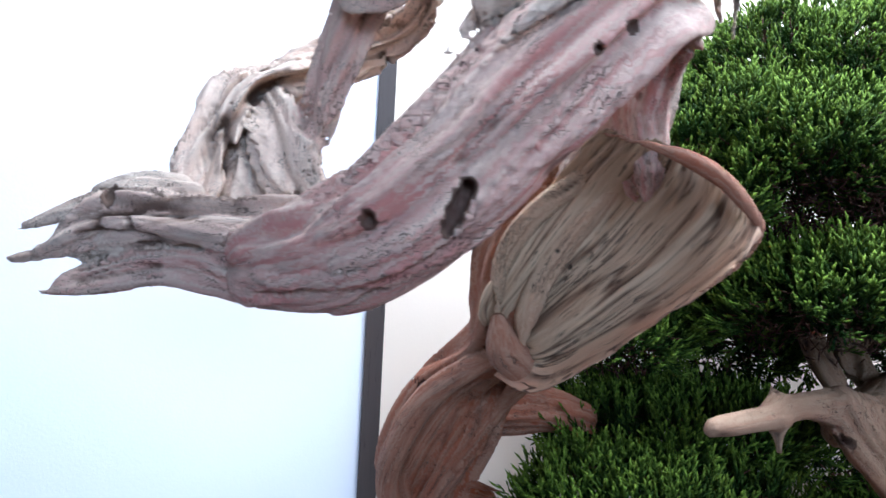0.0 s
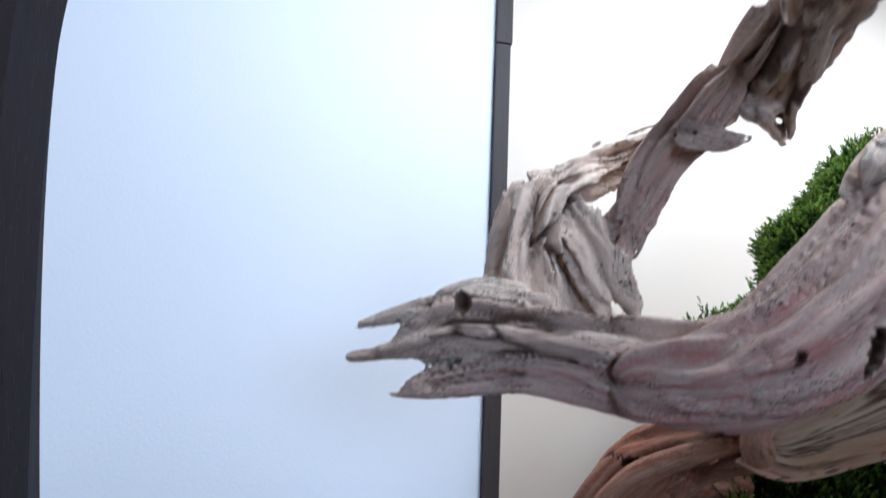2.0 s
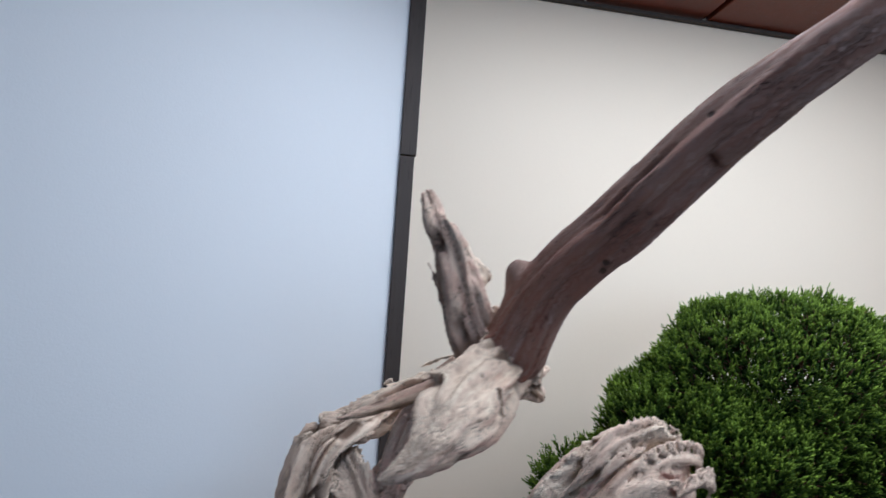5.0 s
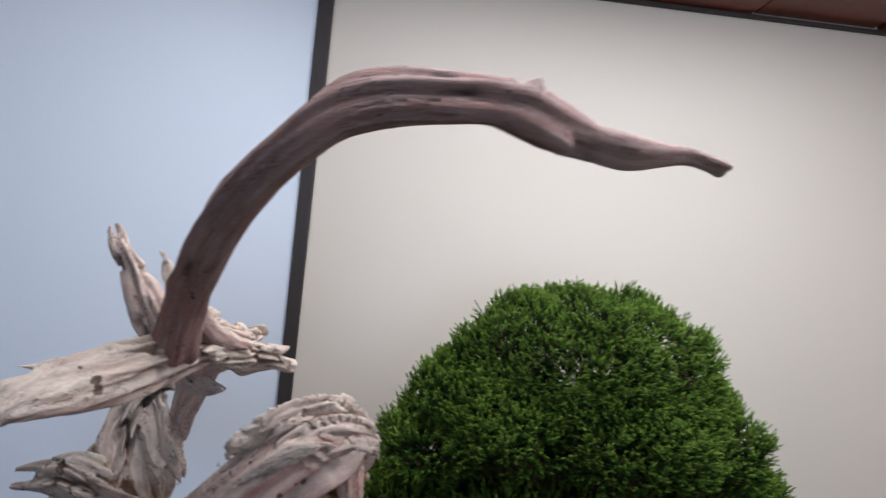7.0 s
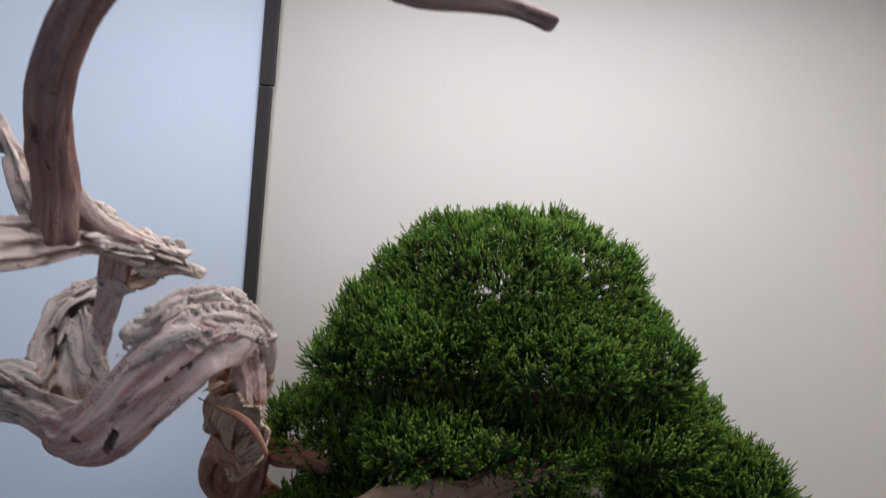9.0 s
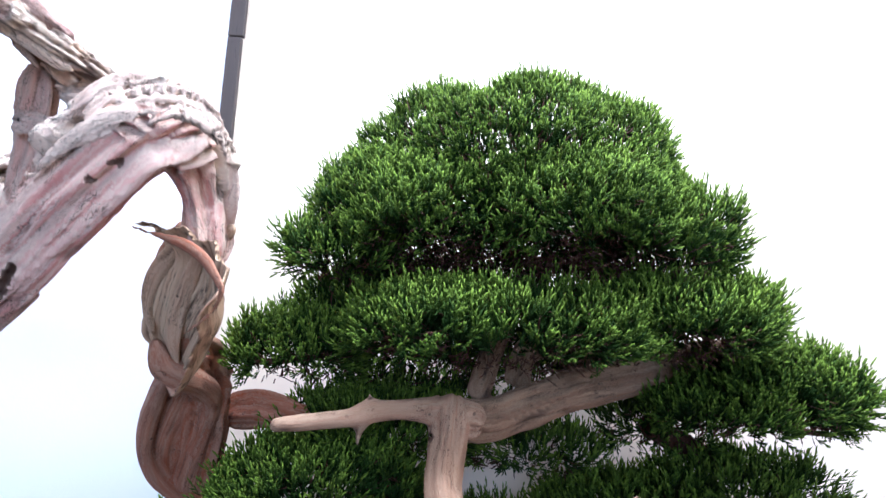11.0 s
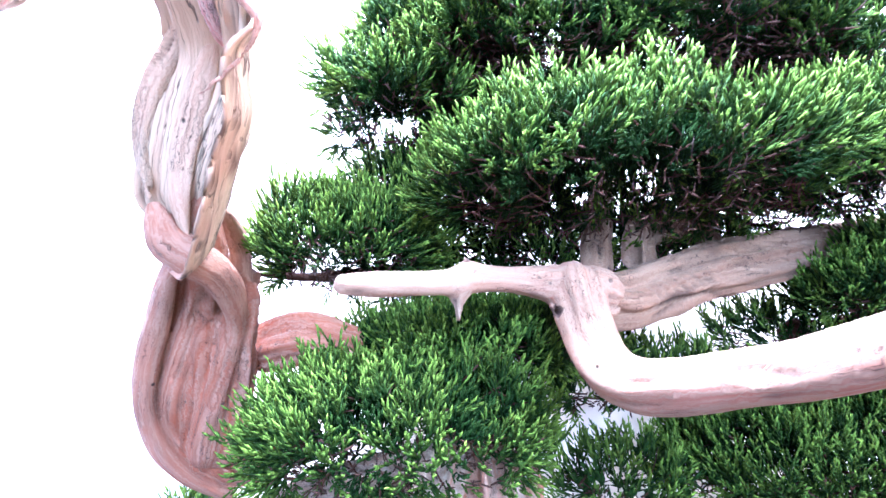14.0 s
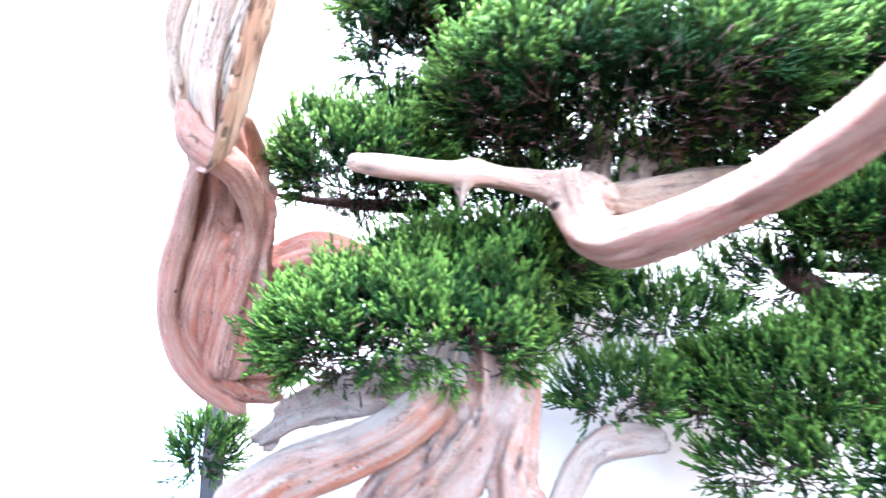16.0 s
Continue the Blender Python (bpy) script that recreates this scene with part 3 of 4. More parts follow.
tagged(mesh_of("wall_back", bm, WALL_WARM), "smooth cream plaster back wall of an alcove", "wall", kind="structure")

left_far, left_near = Vector((POST_X + 0.004, POST_Y + 0.0045, 0)), Vector((-0.46, 0.48, 0))
way = (left_near - left_far).normalized()
out = Vector((way.y, -way.x, 0))
if out.x > 0:
    out = -out
bm = bmesh.new()
corners = [left_far, left_near + way * 0.01, left_near + way * 0.01 + out * 0.08, left_far + out * 0.08]
low = [bm.verts.new((p.x, p.y, 0.0)) for p in corners]
high = [bm.verts.new((p.x, p.y, 2.2)) for p in corners]
bm.faces.new(low), bm.faces.new(high[::-1])
for k in range(4):
    bm.faces.new((low[k], high[k], high[(k + 1) % 4], low[(k + 1) % 4]))
bmesh.ops.recalc_face_normals(bm, faces=bm.faces)
tagged(mesh_of("wall_left", bm, WALL_COOL), "smooth bluish white plaster side wall", "wall", kind="structure")

bm = bmesh.new()
box(bm, (RIGHT_X, -2.6, 0.0), (RIGHT_X + 0.1, BACK_Y, 2.2))
tagged(mesh_of("wall_right", bm, WALL_WARM), "plain cream plaster side wall", "wall", kind="structure")
bm = bmesh.new()
box(bm, (-1.6, -2.7, 0.0), (RIGHT_X + 0.1, -2.6, 2.2))
tagged(mesh_of("wall_front", bm, WALL_COOL), "plain white plaster wall of the room", "wall", kind="structure")
bm = bmesh.new()
box(bm, (-1.7, -2.6, 0.0), (-1.6, 0.6, 2.2))
box(bm, (-1.6, 0.5, 0.0), (-0.56, 0.6, 2.2))
tagged(mesh_of("wall_side", bm, WALL_COOL), "plain white plaster wall beside the alcove", "wall", kind="structure")
bm = bmesh.new()
box(bm, (-1.7, -2.7, -0.1), (RIGHT_X + 0.1, BACK_Y + 0.1, 0.0))
box(bm, (-0.6, -0.35, 0.0), (RIGHT_X, BACK_Y, FLOOR_Z), 0.004)
tagged(mesh_of("floor", bm, POST_WOOD), "raised dark timber alcove floor", "floor", kind="structure")

# thin dark post in the corner, a little chipped
bm = bmesh.new()
for z0, z1, dx in ((FLOOR_Z, 1.512, 0.0), (1.514, CEIL_Z - 0.001, 0.0025)):
    box(bm, (POST_X - 0.001, POST_Y - 0.006, z0), (POST_X + 0.0205 + dx, POST_Y + 0.004, z1), 0.0012)
tagged(mesh_of("corner_post", bm, POST_WOOD), "thin dark brown wooden corner strip, slightly chipped", "post", kind="structure")

# dark front pillar, its edge bowed like a natural trunk
bm = bmesh.new()
levels = 60
rings = []
for i in range(levels + 1):
    z = FLOOR_Z + (CEIL_Z - FLOOR_Z) * i / levels
    edge = -0.424 + 0.18 * max(0.0, 1.3 - z) ** 1.35
    ring = []
    for dx, dy in ((-0.16, 0.06), (-0.16, -0.06), (-0.030, -0.075), (-0.009, -0.066), (-0.003, -0.050), (0.0, 0.0), (-0.004, 0.03), (-0.03, 0.06)):
        ring.append(bm.verts.new((edge + dx, 0.50 + dy, z)))
    rings.append(ring)
for a, b in zip(rings, rings[1:]):
    for k in range(len(a)):
        k2 = (k + 1) % len(a)
        bm.faces.new((a[k], a[k2], b[k2], b[k]))
bm.faces.new(rings[0][::-1]), bm.faces.new(rings[-1])
bmesh.ops.recalc_face_normals(bm, faces=bm.faces)
tagged(mesh_of("front_pillar", bm, PILLAR_WOOD), "dark brown polished wooden pillar with open pores", "pillar", kind="structure")

# board ceiling with dark joints
bm = bmesh.new()
x = -1.7
k = 0
while x < RIGHT_X:
    w = 0.22
    box(bm, (x + 0.003, -2.6, CEIL_Z + (0.004 if k % 2 else 0.0)), (min(x + w - 0.003, RIGHT_X), BACK_Y, CEIL_Z + 0.03), 0.002)
    x += w
    k += 1
box(bm, (-1.7, -2.6, CEIL_Z + 0.03), (RIGHT_X, BACK_Y, CEIL_Z + 0.06))
tagged(mesh_of("ceiling", bm, CEILING_WOOD), "reddish brown wooden board ceiling", "ceiling", kind="structure")

# dark strip where the ceiling meets the wall
bm = bmesh.new()
box(bm, (POST_X + 0.03, BACK_Y - 0.010, CEIL_Z - 0.007), (RIGHT_X - 0.001, BACK_Y - 0.001, CEIL_Z - 0.001), 0.001)
tagged(mesh_of("trim", bm, POST_WOOD), "thin dark strip under the board ceiling", "trim", kind="structure")

# ---- the bonsai ----
tree = new("juniper_bonsai")
tree.location = (0.30, 0.52, FLOOR_Z)
tagged(tree, "old juniper bonsai with twisted bleached deadwood and dense green foliage", "bonsai tree")
holder = Matrix.Translation((-0.30, -0.52, -FLOOR_Z))
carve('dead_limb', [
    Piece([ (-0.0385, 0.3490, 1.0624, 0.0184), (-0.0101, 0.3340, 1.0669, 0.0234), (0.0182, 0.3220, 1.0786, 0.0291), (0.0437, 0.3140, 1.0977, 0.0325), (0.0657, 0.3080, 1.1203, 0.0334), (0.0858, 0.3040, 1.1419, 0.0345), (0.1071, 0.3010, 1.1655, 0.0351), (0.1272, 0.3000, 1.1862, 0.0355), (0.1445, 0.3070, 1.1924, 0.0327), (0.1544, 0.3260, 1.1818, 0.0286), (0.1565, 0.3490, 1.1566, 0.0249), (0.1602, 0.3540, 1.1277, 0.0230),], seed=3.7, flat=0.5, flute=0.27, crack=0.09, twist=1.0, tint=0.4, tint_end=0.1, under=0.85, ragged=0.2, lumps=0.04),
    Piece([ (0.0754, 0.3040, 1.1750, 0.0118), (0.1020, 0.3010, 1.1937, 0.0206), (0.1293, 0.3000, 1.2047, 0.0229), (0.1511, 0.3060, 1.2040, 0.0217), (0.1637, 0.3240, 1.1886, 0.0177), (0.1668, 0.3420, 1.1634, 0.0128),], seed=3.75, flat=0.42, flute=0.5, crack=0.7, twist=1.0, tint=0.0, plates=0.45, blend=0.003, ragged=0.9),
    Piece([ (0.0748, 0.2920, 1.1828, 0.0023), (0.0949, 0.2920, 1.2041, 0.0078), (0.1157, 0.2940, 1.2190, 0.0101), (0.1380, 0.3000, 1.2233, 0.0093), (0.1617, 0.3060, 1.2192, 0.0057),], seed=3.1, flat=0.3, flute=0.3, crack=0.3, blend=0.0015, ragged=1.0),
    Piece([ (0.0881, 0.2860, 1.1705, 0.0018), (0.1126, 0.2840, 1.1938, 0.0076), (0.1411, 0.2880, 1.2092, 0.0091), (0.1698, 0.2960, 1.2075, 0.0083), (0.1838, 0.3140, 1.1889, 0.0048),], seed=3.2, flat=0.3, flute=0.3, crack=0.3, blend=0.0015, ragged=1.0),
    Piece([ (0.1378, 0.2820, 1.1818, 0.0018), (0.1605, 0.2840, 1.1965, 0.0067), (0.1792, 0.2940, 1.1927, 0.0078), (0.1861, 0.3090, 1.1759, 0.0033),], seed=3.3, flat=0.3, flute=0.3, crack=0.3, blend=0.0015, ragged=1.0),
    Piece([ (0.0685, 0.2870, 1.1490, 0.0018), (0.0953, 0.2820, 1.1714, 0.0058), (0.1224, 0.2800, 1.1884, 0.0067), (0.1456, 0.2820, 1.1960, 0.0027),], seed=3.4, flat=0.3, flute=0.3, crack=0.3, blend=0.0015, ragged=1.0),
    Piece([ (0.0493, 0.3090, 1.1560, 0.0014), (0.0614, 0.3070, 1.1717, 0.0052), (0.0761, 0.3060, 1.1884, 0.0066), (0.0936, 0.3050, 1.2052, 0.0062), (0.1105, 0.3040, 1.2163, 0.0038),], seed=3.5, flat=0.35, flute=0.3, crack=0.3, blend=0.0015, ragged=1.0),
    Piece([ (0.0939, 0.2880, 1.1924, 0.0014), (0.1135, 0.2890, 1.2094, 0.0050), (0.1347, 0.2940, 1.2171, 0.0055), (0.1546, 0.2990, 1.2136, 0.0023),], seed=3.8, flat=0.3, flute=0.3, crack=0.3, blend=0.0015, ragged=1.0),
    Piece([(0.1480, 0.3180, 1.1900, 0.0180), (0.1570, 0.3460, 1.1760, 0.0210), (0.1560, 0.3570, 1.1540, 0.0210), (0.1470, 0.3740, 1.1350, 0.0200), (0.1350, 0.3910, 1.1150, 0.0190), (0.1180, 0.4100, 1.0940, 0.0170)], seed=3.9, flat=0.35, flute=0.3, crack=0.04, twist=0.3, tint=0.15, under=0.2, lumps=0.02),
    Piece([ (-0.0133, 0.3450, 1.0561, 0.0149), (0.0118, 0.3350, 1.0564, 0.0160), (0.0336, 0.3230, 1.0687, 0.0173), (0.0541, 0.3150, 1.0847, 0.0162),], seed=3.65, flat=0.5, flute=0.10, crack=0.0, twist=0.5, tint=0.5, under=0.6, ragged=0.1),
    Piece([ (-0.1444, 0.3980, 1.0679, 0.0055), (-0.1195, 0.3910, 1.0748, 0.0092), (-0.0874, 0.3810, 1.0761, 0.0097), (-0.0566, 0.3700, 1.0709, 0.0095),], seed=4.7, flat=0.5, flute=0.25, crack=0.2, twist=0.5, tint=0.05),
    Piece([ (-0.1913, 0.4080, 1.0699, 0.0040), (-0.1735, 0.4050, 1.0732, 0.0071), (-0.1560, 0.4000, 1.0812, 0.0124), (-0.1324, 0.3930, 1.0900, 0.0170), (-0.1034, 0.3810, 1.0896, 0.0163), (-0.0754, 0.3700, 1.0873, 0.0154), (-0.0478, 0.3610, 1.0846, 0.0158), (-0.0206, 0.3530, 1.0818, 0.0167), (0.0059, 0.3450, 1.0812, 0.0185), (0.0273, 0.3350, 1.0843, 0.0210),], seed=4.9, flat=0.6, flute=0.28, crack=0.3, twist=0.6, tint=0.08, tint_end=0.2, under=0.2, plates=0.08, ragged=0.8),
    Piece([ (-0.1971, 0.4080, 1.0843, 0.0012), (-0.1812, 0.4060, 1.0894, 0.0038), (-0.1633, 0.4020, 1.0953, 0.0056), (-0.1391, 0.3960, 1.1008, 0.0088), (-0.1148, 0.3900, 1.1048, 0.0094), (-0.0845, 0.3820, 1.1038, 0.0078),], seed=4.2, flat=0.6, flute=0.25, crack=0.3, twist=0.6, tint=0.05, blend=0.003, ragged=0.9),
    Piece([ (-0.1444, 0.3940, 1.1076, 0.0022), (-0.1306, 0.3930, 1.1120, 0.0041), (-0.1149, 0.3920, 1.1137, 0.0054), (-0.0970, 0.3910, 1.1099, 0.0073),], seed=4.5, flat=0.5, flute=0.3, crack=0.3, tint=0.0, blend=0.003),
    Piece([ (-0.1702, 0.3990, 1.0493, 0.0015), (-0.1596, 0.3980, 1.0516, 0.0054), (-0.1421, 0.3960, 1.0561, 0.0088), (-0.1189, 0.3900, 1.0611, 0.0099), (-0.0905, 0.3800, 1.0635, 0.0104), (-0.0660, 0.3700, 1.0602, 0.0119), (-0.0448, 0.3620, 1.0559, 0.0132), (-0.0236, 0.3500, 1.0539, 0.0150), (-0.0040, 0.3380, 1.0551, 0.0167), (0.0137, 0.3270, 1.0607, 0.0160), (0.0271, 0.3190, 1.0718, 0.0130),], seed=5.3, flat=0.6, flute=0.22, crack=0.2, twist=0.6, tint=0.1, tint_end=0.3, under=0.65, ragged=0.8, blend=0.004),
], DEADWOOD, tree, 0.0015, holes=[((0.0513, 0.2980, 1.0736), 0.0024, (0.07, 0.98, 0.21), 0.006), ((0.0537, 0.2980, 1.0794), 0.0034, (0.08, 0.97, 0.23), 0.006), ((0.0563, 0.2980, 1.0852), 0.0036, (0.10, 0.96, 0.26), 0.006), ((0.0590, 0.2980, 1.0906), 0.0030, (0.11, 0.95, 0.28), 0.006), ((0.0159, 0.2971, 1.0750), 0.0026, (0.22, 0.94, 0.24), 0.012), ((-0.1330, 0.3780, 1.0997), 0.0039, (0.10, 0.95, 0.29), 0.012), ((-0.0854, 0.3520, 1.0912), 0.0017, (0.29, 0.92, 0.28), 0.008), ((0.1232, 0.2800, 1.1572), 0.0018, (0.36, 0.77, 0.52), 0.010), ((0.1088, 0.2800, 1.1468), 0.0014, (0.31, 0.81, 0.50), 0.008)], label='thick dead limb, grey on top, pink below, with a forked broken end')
carve('dead_branch', [
    Piece([ (-0.0976, 0.4020, 1.0863, 0.0294), (-0.0904, 0.4070, 1.1102, 0.0237), (-0.0859, 0.4080, 1.1336, 0.0212), (-0.0808, 0.4110, 1.1575, 0.0208), (-0.0703, 0.4130, 1.1807, 0.0208), (-0.0434, 0.4200, 1.2039, 0.0185), (-0.0091, 0.4250, 1.2203, 0.0173), (0.0224, 0.4200, 1.2345, 0.0170), (0.0423, 0.3950, 1.2455, 0.0150), (0.0430, 0.3600, 1.2510, 0.0148), (0.0355, 0.3250, 1.2600, 0.0150), (0.0288, 0.3000, 1.2720, 0.0150), (0.0284, 0.2850, 1.2780, 0.0135),], seed=6.1, flat=0.7, flute=0.25, crack=0.5, twist=1.5, tint=0.05, plates=0.32, under=0.15),
    Piece([ (-0.0724, 0.4100, 1.1581, 0.0167), (-0.0644, 0.4080, 1.1306, 0.0206), (-0.0566, 0.4060, 1.1038, 0.0265), (-0.0498, 0.4040, 1.0883, 0.0263),], seed=6.3, flat=0.4, flute=0.2, crack=0.25, twist=1.0, tint=0.05, blend=0.010),
    Piece([ (-0.0672, 0.4120, 1.1830, 0.0127), (-0.0529, 0.4040, 1.1640, 0.0175), (-0.0436, 0.3980, 1.1433, 0.0188), (-0.0362, 0.3950, 1.1245, 0.0182), (-0.0271, 0.3940, 1.1096, 0.0141), (-0.0180, 0.3940, 1.1010, 0.0052),], seed=6.6, flat=0.32, flute=0.2, crack=0.2, twist=0.5, tint=0.1, blend=0.010, ragged=0.8),
    Piece([ (-0.0528, 0.4200, 1.2053, 0.0066), (-0.0374, 0.4200, 1.2190, 0.0053), (-0.0239, 0.4200, 1.2301, 0.0031),], seed=6.8, flat=0.5, flute=0.3, tint=0.0, blend=0.002, ragged=1.0),
    Piece([ (-0.0144, 0.4250, 1.2276, 0.0027), (0.0047, 0.4250, 1.2386, 0.0069), (0.0269, 0.4200, 1.2470, 0.0079), (0.0462, 0.4100, 1.2547, 0.0078),], seed=6.9, flat=0.4, flute=0.3, tint=0.0, blend=0.002, ragged=1.0),
    Piece([ (0.0357, 0.3400, 1.2610, 0.0165), (0.0342, 0.3150, 1.2690, 0.0170), (0.0365, 0.2950, 1.2750, 0.0150), (0.0380, 0.2750, 1.2800, 0.0090),], seed=8.1, flat=0.6, flute=0.3, crack=0.3, tint=0.15, under=0.25, blend=0.012),
    Piece([ (0.0151, 0.3500, 1.2382, 0.0174), (0.0056, 0.3620, 1.2203, 0.0181), (-0.0058, 0.3760, 1.2034, 0.0173), (-0.0164, 0.3850, 1.1802, 0.0150), (-0.0227, 0.3900, 1.1594, 0.0122), (-0.0233, 0.3950, 1.1396, 0.0025),], seed=7.2, flat=0.45, flute=0.35, crack=0.3, tint=0.35, under=0.2, ragged=0.8, blend=0.012),
    Piece([ (-0.0161, 0.3820, 1.1805, 0.0081), (-0.0157, 0.3880, 1.1601, 0.0069), (-0.0164, 0.3920, 1.1416, 0.0020),], seed=7.4, flat=0.4, flute=0.3, tint=0.35, ragged=1.0, blend=0.002),
    Piece([ (0.0019, 0.3550, 1.2140, 0.0108), (0.0181, 0.3500, 1.2108, 0.0073), (0.0374, 0.3450, 1.2125, 0.0015),], seed=7.5, flat=0.4, flute=0.3, tint=0.35, ragged=1.0, blend=0.004),
    Piece([ (-0.0650, 0.2200, 1.2407, 0.0009), (-0.0470, 0.2350, 1.2434, 0.0030), (-0.0197, 0.2600, 1.2481, 0.0049), (0.0158, 0.2900, 1.2571, 0.0065),], seed=7.7, tint=0.35, flute=0.2),
    Piece([ (0.0500, 0.3500, 1.2338, 0.0100), (0.0700, 0.3640, 1.2350, 0.0080), (0.0870, 0.3740, 1.2320, 0.0045),], seed=8.8, tint=0.2, flat=0.6, ragged=1.2),
    Piece([ (0.0455, 0.3500, 1.2413, 0.0138), (0.0703, 0.3520, 1.2471, 0.0076), (0.0865, 0.3550, 1.2523, 0.0025),], seed=8.6, tint=0.1, flat=0.5, flute=0.3, ragged=1.2),
    Piece([ (-0.0453, 0.1470, 1.2383, 0.0024), (-0.0355, 0.1500, 1.2429, 0.0058), (-0.0276, 0.1570, 1.2480, 0.0095), (-0.0205, 0.1700, 1.2527, 0.0141), (-0.0109, 0.1900, 1.2540, 0.0175), (0.0034, 0.2150, 1.2564, 0.0196), (0.0180, 0.2420, 1.2606, 0.0200), (0.0360, 0.2720, 1.2670, 0.0165),], seed=9.4, flat=0.6, flute=0.22, crack=0.14, twist=0.5, tint=0.0, under=0.45, plates=0.1, ragged=0.0),
    Piece([ (-0.0270, 0.1780, 1.2687, 0.0026), (-0.0179, 0.1920, 1.2667, 0.0055), (-0.0079, 0.2100, 1.2628, 0.0074),], seed=9.6, flat=0.5, flute=0.3, tint=0.0, ragged=1.3, blend=0.004),
    Piece([ (-0.0225, 0.2520, 1.3542, 0.0041), (-0.0166, 0.2520, 1.3408, 0.0083), (-0.0073, 0.2540, 1.3243, 0.0114), (0.0003, 0.2580, 1.3055, 0.0144), (0.0062, 0.2640, 1.2878, 0.0164), (0.0159, 0.2700, 1.2715, 0.0174),], seed=10.1, flat=0.6, flute=0.25, crack=0.35, twist=0.5, tint=0.3, ragged=0.9, blend=0.009),
    Piece([ (-0.0035, 0.2820, 1.3379, 0.0023), (0.0044, 0.2800, 1.3271, 0.0056), (0.0133, 0.2780, 1.3128, 0.0082),], seed=10.3, flat=0.4, flute=0.3, tint=0.0, ragged=1.0, blend=0.002),
    Piece([ (-0.0194, 0.2600, 1.3181, 0.0014), (-0.0106, 0.2620, 1.3045, 0.0039), (-0.0013, 0.2660, 1.2907, 0.0072),], seed=10.5, flat=0.4, flute=0.3, tint=0.4, ragged=1.0, blend=0.002),
    Piece([ (0.0360, 0.2780, 1.2620, 0.0138), (0.0510, 0.3100, 1.2570, 0.0128), (0.0656, 0.3400, 1.2500, 0.0118), (0.0770, 0.3560, 1.2420, 0.0085), (0.0870, 0.3660, 1.2320, 0.0040),], seed=10.7, tint=0.0, flute=0.3, crack=0.3, ragged=0.6, plates=0.2),
    Piece([(0.0560, 0.3080, 1.2580, 0.0110), (0.0430, 0.2800, 1.2760, 0.0100), (0.0370, 0.2600, 1.2980, 0.0080), (0.0380, 0.2420, 1.3180, 0.0045)], seed=11.1, flat=0.6, flute=0.3, crack=0.2, tint=0.1, blend=0.006, ragged=0.5),
    Piece([ (0.0418, 0.2950, 1.2548, 0.0078), (0.0524, 0.3150, 1.2441, 0.0054), (0.0576, 0.3200, 1.2425, 0.0029),], seed=10.9, tint=0.0, flute=0.3, ragged=1.0),
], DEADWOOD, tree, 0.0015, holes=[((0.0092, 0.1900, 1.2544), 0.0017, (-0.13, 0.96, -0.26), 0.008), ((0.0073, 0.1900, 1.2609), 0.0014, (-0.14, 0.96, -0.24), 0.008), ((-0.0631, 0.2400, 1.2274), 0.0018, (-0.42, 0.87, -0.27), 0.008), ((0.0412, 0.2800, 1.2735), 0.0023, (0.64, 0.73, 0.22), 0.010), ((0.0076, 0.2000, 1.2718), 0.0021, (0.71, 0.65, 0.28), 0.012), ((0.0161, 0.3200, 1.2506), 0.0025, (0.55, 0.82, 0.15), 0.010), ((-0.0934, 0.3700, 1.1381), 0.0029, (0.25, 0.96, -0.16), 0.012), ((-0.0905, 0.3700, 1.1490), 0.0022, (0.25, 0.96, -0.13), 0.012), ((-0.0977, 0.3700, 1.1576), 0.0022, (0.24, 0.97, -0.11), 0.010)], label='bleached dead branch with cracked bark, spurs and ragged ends')
